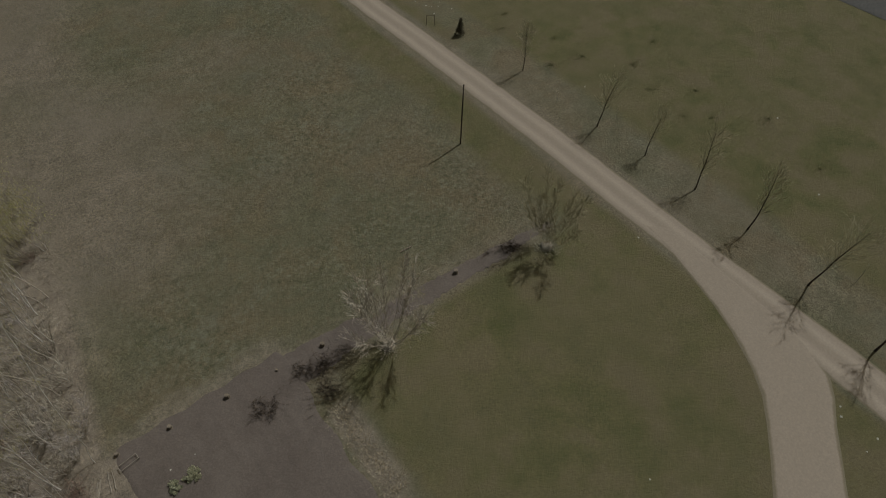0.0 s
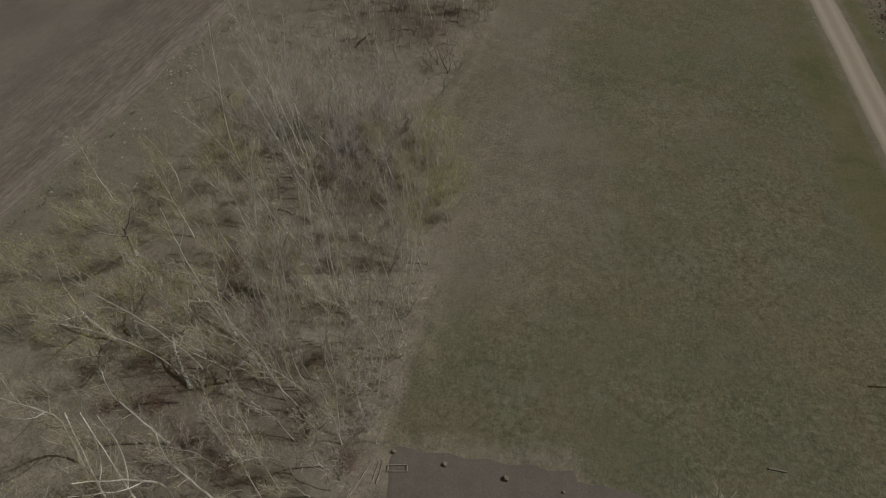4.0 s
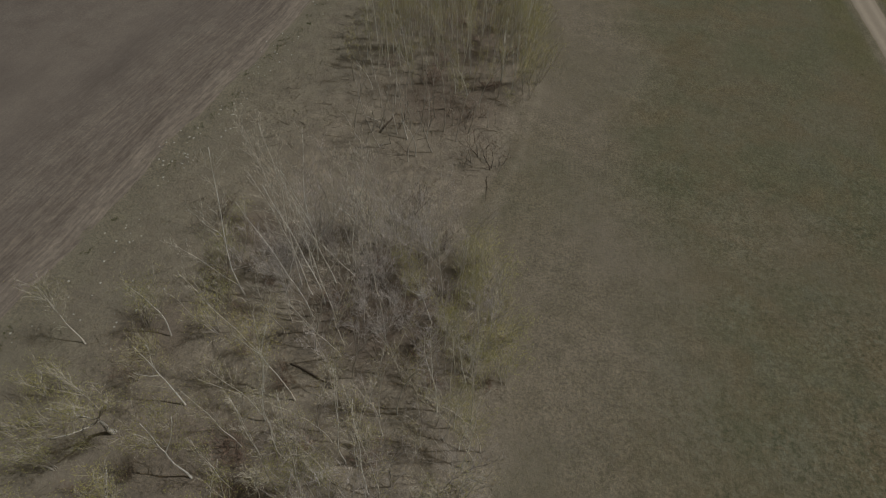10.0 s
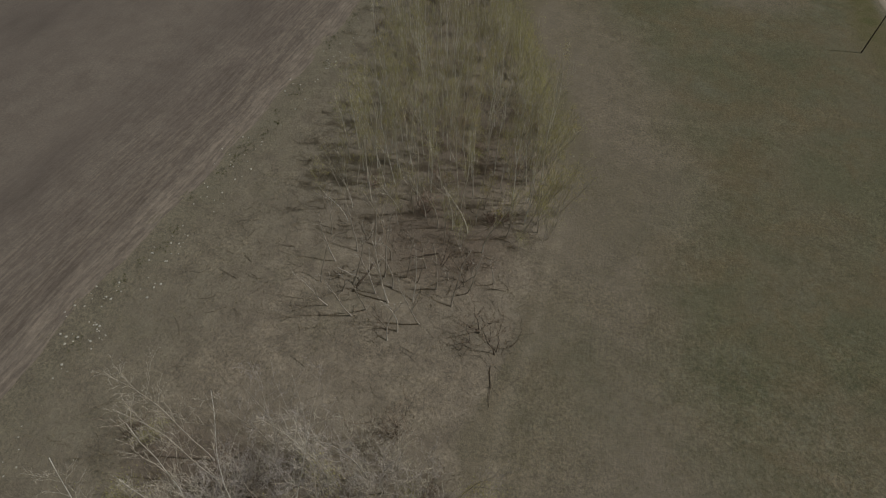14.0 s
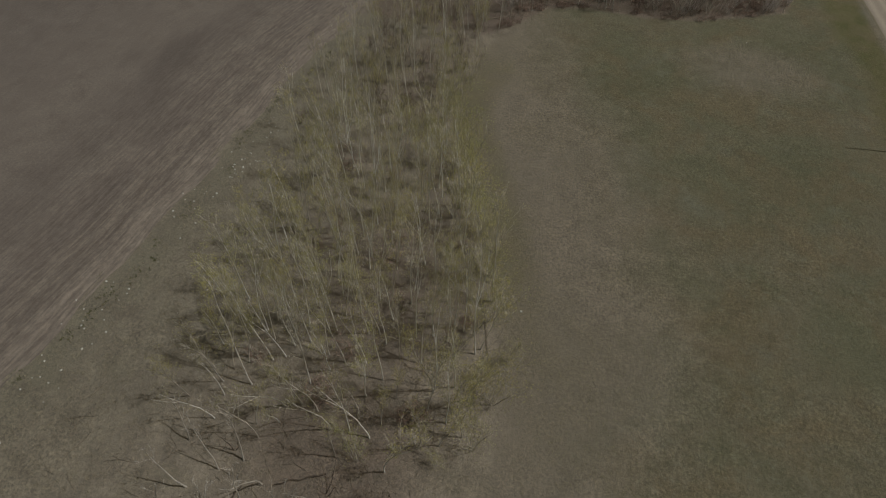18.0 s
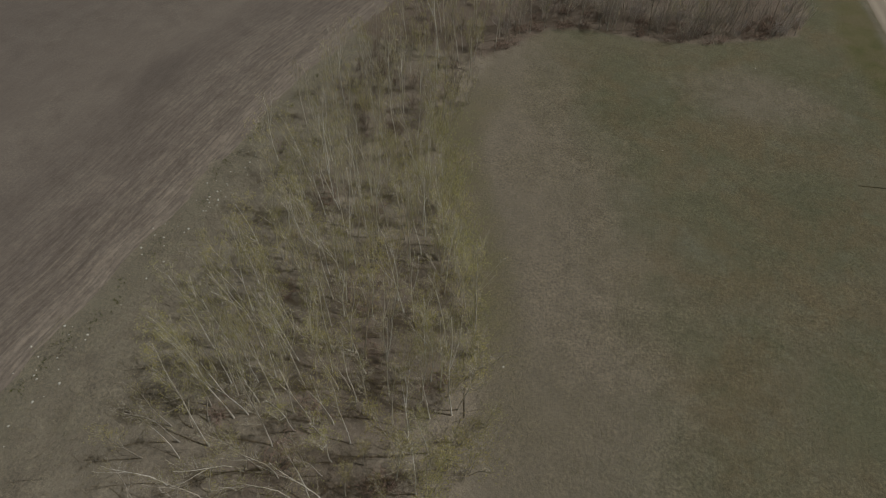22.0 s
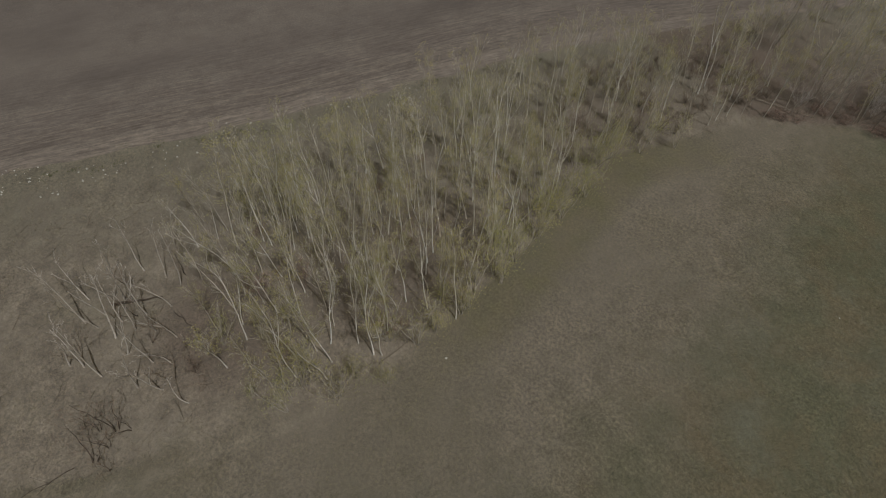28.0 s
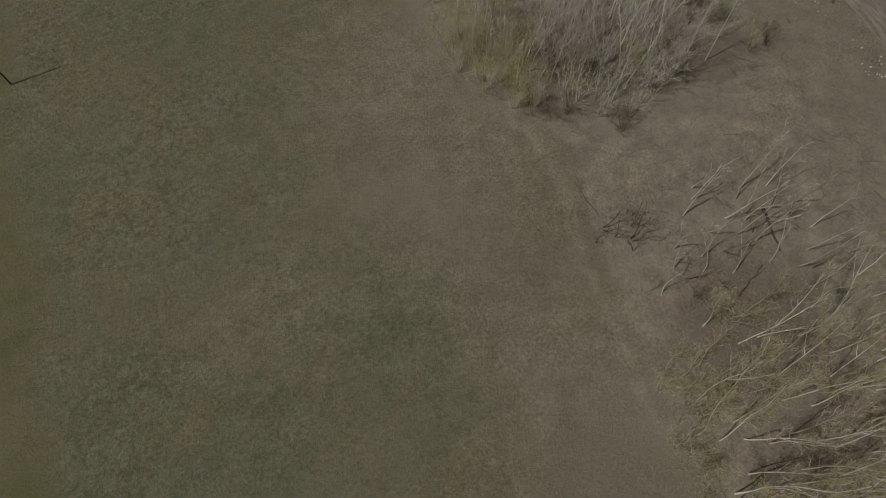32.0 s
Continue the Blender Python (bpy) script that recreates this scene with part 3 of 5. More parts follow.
    tagged(ob, "dull green and straw-brown spring meadow with bare leaf litter", "ground", kind="structure")


def field():
    ws = np.concatenate([np.arange(0, 40, 0.3), np.arange(40, 130, 1.0), [140, 160, 200, 300]])
    ys = np.concatenate([[-300, -200, -150, -120], np.arange(-100, 230, 2.5), [260, 300]])
    verts, cols = [], []
    rnd = np.random.RandomState(4)
    ridge = rnd.rand(len(ws))
    for y in ys:
        fe = float(along(FIELD_EDGE, y))
        for k, w in enumerate(ws):
            wob = 0.35 * math.sin(y * 0.21) + 0.2 * math.sin(y * 0.55 + 2)
            z = 0.03 + 0.03 * (k % 2) * (0.5 + ridge[k]) if w < 40 else 0.04
            z += 0.02 * math.sin(y * 1.7 + k)
            if k == 0:
                z = -0.03
            verts.append((fe - w + wob * max(0.0, 1 - w / 4), y, z))
            cols.append((w, y, 0.0))
    nx, ny = len(ws), len(ys)
    i = np.arange(nx * ny).reshape(ny, nx)
    faces = np.stack([i[:-1, :-1].ravel(), i[1:, :-1].ravel(), i[1:, 1:].ravel(), i[:-1, 1:].ravel()], 1)
    ob = mesh_object("ploughed_field", verts, faces.tolist(), FIELD_SOIL, smooth=True)
    at = ob.data.attributes.new("across", "FLOAT_VECTOR", "POINT")
    at.data.foreach_set("vector", np.array(cols, np.float32).ravel())
    tagged(ob, "bare ploughed field of brown soil in long furrows", "field", kind="structure")


def ribbon(name, left, right, material, label, ruts=True, cols=14):
    verts, marks = [], []
    for (lx, ly), (rx, ry) in zip(left, right):
        for c in range(cols + 1):
            u = c / cols
            x, y = lx + (rx - lx) * u, ly + (ry - ly) * u
            edge = min(u, 1 - u) * 2
            z = 0.045 * smooth_step(0, 0.25, edge) - 0.03 * (1 - smooth_step(0, 0.15, edge))
            rut = math.exp(-(((u - 0.27) / 0.11) ** 2)) + math.exp(-(((u - 0.73) / 0.11) ** 2)) if ruts else 0.3
            verts.append((x, y, z + 0.03 - 0.02 * rut))
            marks.append((min(1, rut), 1 - smooth_step(0, 0.22, edge), 0))
    n = cols + 1
    faces = [(r * n + c, r * n + c + 1, r * n + n + c + 1, r * n + n + c) for r in range(len(left) - 1) for c in range(cols)]
    ob = mesh_object(name, verts, faces, material, smooth=True)
    add_colours(ob, "rut", np.array(marks, float))
    return tagged(ob, label, "road", kind="structure")


def roads():
    ys = np.arange(-120, 260, 1.0)
    rnd = random.Random(7)
    wob = [0.08 * math.sin(y * 0.23) + rnd.uniform(-0.05, 0.05) for y in ys]
    left = [(float(along(ROAD_LEFT, y)) + w, y) for y, w in zip(ys, wob)]
    right = [(float(along(ROAD_LEFT, y)) + ROAD_WIDTH + 0.08 * math.sin(y * 0.19 + 1) + rnd.uniform(-0.05, 0.05), y) for y in ys]
    ribbon("road", left, right, GRAVEL, "pale dusty gravel farm track with two worn wheel lines")
    # the drive that branches off, curving away west
    outer = [(51.9, -10), (51.3, -14), (50.3, -17.5), (49.4, -20.5), (48.3, -23.2), (46.6, -26.4), (45.0, -28.5), (43.2, -30.1), (40.8, -32.0), (38.2, -33.9), (34, -37), (28, -41), (18, -47), (0, -56)]
    inner = [(54.0, -12), (53.8, -17), (53.6, -21), (53.3, -25), (52.6, -28.5), (51.4, -31), (49.8, -32.4), (47.6, -33.8), (45.2, -35.6), (42.8, -37.4), (38, -41), (31, -46), (20, -52), (2, -61)]
    dense_l, dense_r = [], []
    for k in range(len(outer) - 1):
        for s in range(4):
            u = s / 4
            dense_l.append((outer[k][0] + (outer[k + 1][0] - outer[k][0]) * u, outer[k][1] + (outer[k + 1][1] - outer[k][1]) * u))
            dense_r.append((inner[k][0] + (inner[k + 1][0] - inner[k][0]) * u, inner[k][1] + (inner[k + 1][1] - inner[k][1]) * u))
    ob = ribbon("drive", dense_l, dense_r, GRAVEL, "pale gravel drive that branches off the track", ruts=False)
    for v in ob.data.vertices:
        v.co.z += 0.012
    far = ribbon("paved_road", [(112.5, y) for y in range(-140, 60, 10)], [(119.5, y + 6) for y in range(-140, 60, 10)], ASPHALT, "grey asphalt road at the far edge of the grass", ruts=False)
    far.location.z = 0.03


def plot():
    """The dug kitchen garden and the narrow dug strip that runs from it towards the track."""
    verts = []
    rnd = random.Random(11)
    ny = 150
    nx = 56
    for j in range(ny + 1):
        y = -33 + 33.4 * j / ny
        xl = float(np.interp(y, [-33, -20, -13, -5, -1, 0.4], [-1.6, -0.6, 0.5, 0.2, -0.4, -0.2])) + 0.04 * math.sin(y * 2.1)
        xr = float(np.interp(y, [-33, -12, -7, -1, 0.4], [15.4, 14.6, 14.6, 15.0, 14.2])) + 0.15 * math.sin(y * 1.3 + 1)
        for i in range(nx + 1):
            u = i / nx
            x = xl + (xr - xl) * u
            edge = min(u * 15, (1 - u) * 15, y + 33, 0.5 + 0.4 - y if y > -1 else 9)
            z = 0.05 + 0.010 * math.sin(x * 5.2 + 0.5 * math.sin(y)) + rnd.uniform(-0.022, 0.022)
            verts.append((x, y + 0.12 * math.sin(x * 1.9) * (y / 0.4 if y > 0 else 0), z if edge > 0.25 else -0.05))
    n = nx + 1
    faces = [(j * n + i, j * n + i + 1, j * n + n + i + 1, j * n + n + i) for j in range(ny) for i in range(nx)]
    ob = mesh_object("garden_plot", verts, faces, GARDEN_SOIL, smooth=True)
    tagged(ob, "dug kitchen garden of dark purplish-brown soil", "garden plot", kind="structure")
    verts = []
    ns = 240
    nc = 10
    for j in range(ns + 1):
        x = 13.9 + 30.5 * j / ns
        mid = float(np.interp(x, [13.9, 20, 28, 37, 44.4], [-2.0, -2.1, -2.6, -3.2, -3.6]))
        half = float(np.interp(x, [13.9, 18, 24, 36, 44.4], [2.1, 1.9, 1.2, 1.0, 0.5]))
        for i in range(nc + 1):
            u = i / nc * 2 - 1
            rag = 0.9 * noise.noise(Vector((x * 0.55, u, 3))) + 0.5 * noise.noise(Vector((x * 2.1, u, 9)))
            verts.append((x, mid + u * (half + 0.5 * rag), 0.03 + rnd.uniform(-0.02, 0.02) if abs(u) < 0.9 else -0.06))
    faces = [(j * (nc + 1) + i, j * (nc + 1) + nc + 1 + i, j * (nc + 1) + nc + 2 + i, j * (nc + 1) + i + 1) for j in range(ns) for i in range(nc)]
    ob = mesh_object("dug_strip", verts, faces, GARDEN_SOIL, smooth=True)
    tagged(ob, "narrow strip of dug earth beside the lawn", "garden bed", kind="structure")


ground()
field()
roads()
plot()


# ---------------------------------------------------------------- trees
def spike(verts, faces, a, b, r):
    """Adds a twig that runs out to a point from a to b."""
    d = (b - a).normalized()
    u = d.orthogonal().normalized() * r
    v = d.cross(u)
    k = len(verts)
    verts += [a + u, a - u * 0.5 + v * 0.87, a - u * 0.5 - v * 0.87, b]
    faces += [(k, k + 1, k + 3), (k + 1, k + 2, k + 3), (k + 2, k, k + 3)]


def wander(rnd, p, d, length, steps, crook, lift):
    """Points of a crooked stem from p along d that strives upwards by lift."""
    pts = [p]
    for _ in range(steps):
        d = (d + Vector((rnd.gauss(0, crook), rnd.gauss(0, crook), lift))).normalized()
        pts.append(pts[-1] + d * length / steps)
    return pts


def on_line(pts, u):
    """The point a share u along pts, the way there, and the number of the piece."""
    n = len(pts) - 1
    k = min(int(u * n), n - 1)
    return pts[k].lerp(pts[k + 1], u * n - k), (pts[k + 1] - pts[k]).normalized(), k


def grow(seed, height, radius, lean=0.04, start=0.35, boughs=26, reach=0.2, rise=1.0, twigs=6, stems=1, sides=6, crook=0.05, taper=0.12, spread=0.0, forks=0, fine=1.0, sprigs=3, drop=1.0):
    """The tubes of a tree: trunk, limbs and twigs as (verts, faces) pairs, and the twig tips."""
    rnd = random.Random(seed)
    tv, tf, lv, lf, bv, bf, tips = [], [], [], [], [], [], []
    for s in range(stems):
        h = height * (1 if s == 0 else rnd.uniform(0.7, 1.0))
        a = rnd.uniform(0, 2 * math.pi) if stems == 1 else 2 * math.pi * s / stems + rnd.uniform(-0.4, 0.4)
        out = lean + spread * rnd.uniform(0.6, 1.1)
        way = Vector((math.cos(a) * out, math.sin(a) * out, 1)).normalized()
        foot = Vector((math.cos(a), math.sin(a), 0)) * (0.12 * (stems > 1)) + Vector((0, 0, -0.15))
        n = 11 if stems == 1 else 6
        pts = wander(rnd, foot, way, h * math.sqrt(1 + out * out * 0.6), n, crook * 1.3, 0.02 + 0.25 * crook)
        r0 = radius * (1 if s == 0 else rnd.uniform(0.6, 0.9))
        rad = [max(r0 * (taper + (1 - taper) * (1 - k / n) ** drop) * (1.3 if k == 0 else 1), 0.012) for k in range(n + 1)]
        tube(tv, tf, pts, rad, sides)
        leaders = [(pts, rad, start)]
        for _ in range(forks):
            u = rnd.uniform(0.32, 0.62)
            p, ahead, k = on_line(pts, u)
            fa = rnd.uniform(0, 2 * math.pi)
            d = (ahead + Vector((math.cos(fa), math.sin(fa), 0)) * rnd.uniform(0.35, 0.6)).normalized()
            side = wander(rnd, p, d, h * (1 - u) * rnd.uniform(0.75, 1.05), 6, crook * 1.6, 0.07)
            srad = [max(rad[k] * 0.74 * (1 - 0.86 * q / 6), 0.012) for q in range(7)]
            tube(tv, tf, side, srad, max(4, sides - 1))
            leaders.append((side, srad, 0.15))
        for b in range(boughs):
            line, lrad, low = leaders[b % len(leaders)] if b % 3 else leaders[0]
            u = low + (0.97 - low) * (b + rnd.random()) / boughs
            p, ahead, k = on_line(line, u)
            tall = min(1.0, max(0.0, (p.z / h - start) / (1 - start)))
            length = reach * h * (0.45 + 0.85 * math.sin(math.pi * (0.22 + 0.66 * tall))) * rnd.uniform(0.6, 1.2)
            az = b * 2.4 + rnd.uniform(-0.6, 0.6)
            d = Vector((math.cos(az), math.sin(az), rise * rnd.uniform(0.6, 1.2))).normalized()
            seg = wander(rnd, p, d, length, 4, 0.17, 0.13 * rise)
            rb = min(max(lrad[k] * 0.5, 0.016 * fine), 0.045)
            tube(lv, lf, seg, [rb, rb * 0.8, rb * 0.6, rb * 0.42, 0.007], 3)
            tips.append(seg[-1])
            for w in range(twigs):
                o, fore, q = on_line(seg, 0.25 + 0.72 * (w + rnd.random()) / twigs)
                side = fore.cross(Vector((rnd.gauss(0, 1), rnd.gauss(0, 1), rnd.gauss(0, 1)))).normalized()
                e = (fore + side * rnd.uniform(0.5, 1.0) + Vector((0, 0, 0.18 * rise))).normalized()
                l2 = length * rnd.uniform(0.25, 0.5)
                m1 = o + e * l2 * 0.5
                e2 = (e + fore * 0.3 + Vector((rnd.gauss(0, 0.25), rnd.gauss(0, 0.25), 0.12 * rise))).normalized()
                end = m1 + e2 * l2 * 0.5
                tube(bv, bf, [o, m1], [0.013 * fine, 0.010 * fine], 3)
                spike(bv, bf, m1, end, 0.010 * fine)
                tips += [m1, end]
                for x2 in range(sprigs):
                    sp = e2.cross(Vector((rnd.gauss(0, 1), rnd.gauss(0, 1), rnd.gauss(0, 1)))).normalized()
                    root = o.lerp(m1, rnd.uniform(0.4, 1.0)) if x2 % 2 else m1.lerp(end, rnd.uniform(0.0, 0.6))
                    t1 = root + (e2 + sp * rnd.uniform(0.6, 1.0)).normalized() * l2 * rnd.uniform(0.28, 0.5)
                    spike(bv, bf, root, t1, 0.009 * fine)
                    tips.append(t1)
    return tv, tf, lv, lf, bv, bf, tips


def leaf_cloud(tips, count, size, seed, scatter=0.3, spray=9):
    """Small leaves in loose sprays about the twig tips."""
    rnd = random.Random(seed)
    verts, faces = [], []
    for _ in range(max(1, count // spray)):
        c = rnd.choice(tips) + Vector((rnd.gauss(0, scatter), rnd.gauss(0, scatter), rnd.gauss(0, scatter))) * 0.5
        for _ in range(spray):
            p = c + Vector((rnd.gauss(0, scatter), rnd.gauss(0, scatter), rnd.gauss(0, scatter))) * 0.5
            a = Vector((rnd.gauss(0, 1), rnd.gauss(0, 1), rnd.gauss(0, 0.6))).normalized()
            b = a.orthogonal().normalized()
            s = size * rnd.uniform(0.6, 1.3)
            k = len(verts)
            verts += [p - a * s * 0.7 - b * s * 0.4, p + b * s * 0.6, p + a * s * 0.7 - b * s * 0.4]
            faces.append((k, k + 1, k + 2))
    return verts, faces


def tree_kind(name, label, category, group, seed, trunk_mat, limb_mat, leaf_mat=None, leaves=0, leaf_size=0.1, scatter=0.3, **shape):
    root = new(name)
    root.empty_display_size = 0.3
    tagged(root, label, category, group)
    tv, tf, lv, lf, bv, bf, tips = grow(seed, **shape)
    mesh_object("trunk", tv, tf, trunk_mat, root, smooth=True)
    tagged(mesh_object("limbwork", lv, lf, limb_mat, root, smooth=True), kind="stuff")
    tagged(mesh_object("branchwork", bv, bf, limb_mat, root), kind="stuff")
    if leaves:
        lv, lf = leaf_cloud(tips, leaves, leaf_size, seed + 1, scatter)
        tagged(mesh_object("crown", lv, lf, leaf_mat, root), kind="stuff")
    return root


def stand(kinds, places, seed, size=(0.85, 1.1), tilt=3.0, used=None):
    """Puts copies of the given kinds at the places; the first of each kind is the original itself."""
    rnd = random.Random(seed)
    used = used if used is not None else set()
    for x, y in places:
        ob = rnd.choice(kinds)
        s = rnd.uniform(*size)
        z = float(terrain(np.array(x), np.array(y)))
        m = pose(x, y, z, rnd.gauss(0, tilt), rnd.gauss(0, tilt), rnd.uniform(0, 360)) @ Matrix.Diagonal((s, s, s, 1))
        if ob.name in used:
            c = copy_thing(ob, m)
            c.scale = (s, s, s)
        else:
            used.add(ob.name)
            ob.matrix_basis = m
    return used


def scatter(count, seed, inside, gap, taken, lo, hi):
    rnd = random.Random(seed)
    out = []
    for _ in range(count * 40):
        if len(out) >= count:
            break
        x, y = rnd.uniform(lo[0], hi[0]), rnd.uniform(lo[1], hi[1])
        if inside(x, y) and all((x - a) ** 2 + (y - b) ** 2 > gap * gap for a, b in taken):
            out.append((round(x, 2), round(y, 2)))
            taken.append(out[-1])
    return out


G1 = "birches of the southern thicket"
G3 = "birches of the northern thicket"
GN = "trees of the wood at the end of the meadow"
tall_birches = [
    tree_kind("birch_tree", "tall bare white-barked birch among leaf litter", "tree", G1, 21 + k, BIRCH_BARK, TWIG, YOUNG_LEAF, 500, 0.05, 0.4,
              height=16.0 + k, radius=0.11, lean=0.02 + 0.015 * k, start=0.4, boughs=24, reach=0.12, rise=1.6, twigs=5, crook=0.055, taper=0.2, forks=k % 2, fine=0.6)
    for k in range(3)
]
leafy_birches = [
    tree_kind("birch_tree", "white-barked birch just coming into yellow-green leaf", "tree", G1, 41 + k, BIRCH_BARK, TWIG, YOUNG_LEAF, 1900, 0.06, 0.5,
              height=10.2 + 1.0 * k, radius=0.085, lean=0.04, start=0.32, boughs=26, reach=0.19, rise=1.2, twigs=6, crook=0.07, forks=1 + k % 2, fine=0.75)
    for k in range(3)
]
old_birches = [
    tree_kind("old_birch", "stout crooked white birch with a forked crown in first leaf", "tree", G1, 55 + k, OLD_BIRCH_BARK, TWIG, YOUNG_LEAF, 2000, 0.06, 0.5,
              height=10.5 + 0.9 * k, radius=0.2, lean=0.05, start=0.45, boughs=24, reach=0.22, rise=1.2, twigs=5, crook=0.09, taper=0.08, forks=2, fine=0.8, drop=1.5)
    for k in range(3)
]
grey_trees = [
    tree_kind("aspen_tree", "slender nearly bare pale aspen in the thicket", "tree", G1, 61 + k, BIRCH_BARK if k == 0 else PALE_BARK, TWIG,
              YOUNG_LEAF, 420, 0.05, 0.35, height=13.0 + 1.5 * k, radius=0.055, lean=0.03, start=0.3, boughs=24, reach=0.11, rise=1.8, twigs=5, crook=0.06, sides=5, forks=k % 2, fine=0.8)
    for k in range(3)
]
slim_birches = [
    tree_kind("young_birch", "slim pale birch with sparse fresh yellow-green leaves", "tree", G3, 81 + k, BIRCH_BARK if k % 2 else PALE_BARK, TWIG, YOUNG_LEAF, 950, 0.056, 0.3,
              height=10.3 + 0.9 * k, radius=0.064, lean=0.03, start=0.34, boughs=22, reach=0.16, rise=1.6, twigs=5, crook=0.04, sides=5, forks=k % 2, fine=0.6)
    for k in range(4)
]
sparse_birches = [
    tree_kind("young_birch", "slim pale birch, nearly bare, at the open end of the thicket", "tree", G3, 91 + k, PALE_BARK if k % 2 else GREY_BARK, TWIG, YOUNG_LEAF, 560, 0.055, 0.3,
              height=8.6 + 0.9 * k, radius=0.066, lean=0.05, start=0.36, boughs=18, reach=0.15, rise=1.6, twigs=4, crook=0.045, sides=5, forks=k % 2, fine=0.6)
    for k in range(3)
]
clump_birches = [
    tree_kind("birch_tree", "tall leafless pale birch in a close clump", "tree", G1, 71 + k, BIRCH_BARK if k == 1 else PALE_BARK, WILLOW_TWIG, None, 0,
              height=14.5 + 1.3 * k, radius=0.066, lean=0.02, start=0.34, boughs=26, reach=0.11, rise=1.3, twigs=5, crook=0.045, sides=5, forks=k % 2, fine=0.55)
    for k in range(3)
]
grey_birches = [
    tree_kind("grey_birch", "tall leafless grey birch with mauve twigs in a close clump", "tree", G1, 75 + k, GREY_BARK if k else PALE_BARK, MAUVE_TWIG, None, 0,
              height=13.5 + 1.3 * k, radius=0.062, lean=0.03, start=0.3, boughs=28, reach=0.13, rise=1.3, twigs=6, crook=0.06, sides=5, forks=1 + k % 2, fine=0.7)
    for k in range(3)
]
saplings = [
    tree_kind("dead_sapling", "leafless weathered sapling leaning in dry grass", "sapling", "bare saplings in the clearing", 101 + k, GREY_BARK, GREY_BARK,
              None, 0, height=4.8 + 1.2 * k, radius=0.074, lean=0.16, start=0.55, boughs=4, reach=0.2, rise=1.4, twigs=3, crook=0.05, sides=6, forks=k % 2)
    for k in range(3)
]
wood_trees = [
    tree_kind("wood_tree", "thin dark-stemmed tree at the edge of the wood", "tree", GN, 121 + k, GREY_BARK if k else OLD_LOG, TWIG, YOUNG_LEAF, 300, 0.07, 0.3,
              height=12.0 + k, radius=0.055, lean=0.02, start=0.42, boughs=18, reach=0.16, rise=1.2, twigs=3, crook=0.045, sides=5, fine=0.8)
    for k in range(4)
]
thicket_shrubs = [
    tree_kind("bare_shrub", "tangled bare dark-twigged shrub", "shrub", "shrubs of the thickets", 141 + k, DARK_BARK, DARK_TWIG,
              None, 0, height=3.2 + 0.8 * k, radius=0.03, lean=0.05, start=0.15, boughs=7, reach=0.30, rise=0.9, twigs=2, crook=0.12, stems=7, sides=4, spread=0.32, fine=1.2)
    for k in range(3)
]
green_shrubs = [
    tree_kind("leafing_shrub", "shrub with yellow-green opening leaves", "shrub", "shrubs of the thickets", 151 + k, GREY_BARK, TWIG,
              FRESH_LEAF, 1000, 0.055, 0.6, height=4.6 + k, radius=0.03, lean=0.05, start=0.25, boughs=9, reach=0.2, rise=1.7, twigs=3, crook=0.07, stems=5, sides=4, spread=0.16, fine=0.7)
    for k in range(2)
]

brushwood = [
    tree_kind("bare_shrub", "low heap of dark bare brushwood among the trees", "shrub", "brushwood under the trees", 181 + k, DARK_BARK, RED_TWIG,
              None, 0, height=1.1 + 0.3 * k, radius=0.025, lean=0.1, start=0.1, boughs=5, reach=0.65, rise=0.25, twigs=2, crook=0.2, stems=6, sides=3, spread=0.9, fine=1.5)
    for k in range(2)
]
russet_shrubs = [
    tree_kind("russet_shrub", "low bare shrub with reddish-brown twigs and withered leaves", "shrub", "shrubs of the thickets", 191 + k, DARK_BARK, RED_TWIG,
              DEAD_LEAF, 450, 0.05, 0.6, height=2.2 + 0.6 * k, radius=0.03, lean=0.05, start=0.15, boughs=9, reach=0.34, rise=0.7, twigs=3, crook=0.12, stems=7, sides=4, spread=0.45, fine=0.8)
    for k in range(2)
]
pale_shrubs = [
    tree_kind("bare_shrub", "tall pale-twigged bare shrub at the thicket edge", "shrub", "shrubs of the thickets", 171 + k, GREY_BARK, TWIG,
              None, 0, height=5.2 + 0.8 * k, radius=0.035, lean=0.05, start=0.2, boughs=9, reach=0.28, rise=1.0, twigs=3, crook=0.1, stems=7, sides=4, spread=0.38, fine=0.85)
    for k in range(2)
]

# trees that can be told apart, south to north
TALL = [(-11.7, -5.9), (-12.0, -7.9), (-14.3, -8.7), (-13.7, -10.6), (-11.5, -13.5), (-13.5, -14.1), (-14.6, -14.9), (-15.9, -5.9), (-18.1, -1.8), (-12.4, -13.1),
        (-20.5, -9.5), (-24.0, -4.5), (-18.5, -14.5), (-23.0, -15.0), (-12.0, -14.4), (-13.0, -13.3), (-12.8, -13.9), (-13.3, -13.0), (-14.0, -11.6), (-15.2, -13.2), (-16.6, -16.0), (-18.8, -17.4)]
OLD = [(-27.1, 6.4), (-24.7, 6.7), (-26.6, 3.2), (-29.6, 15.9), (-16.3, 8.3), (-18.4, 3.0), (-15.2, 4.0)]
LEAFY = [(-29.1, 25.0), (-25.0, 19.0), (-19.0, 21.2), (-22.0, 13.5), (-14.1, 12.8), (-36.0, 2.0)]
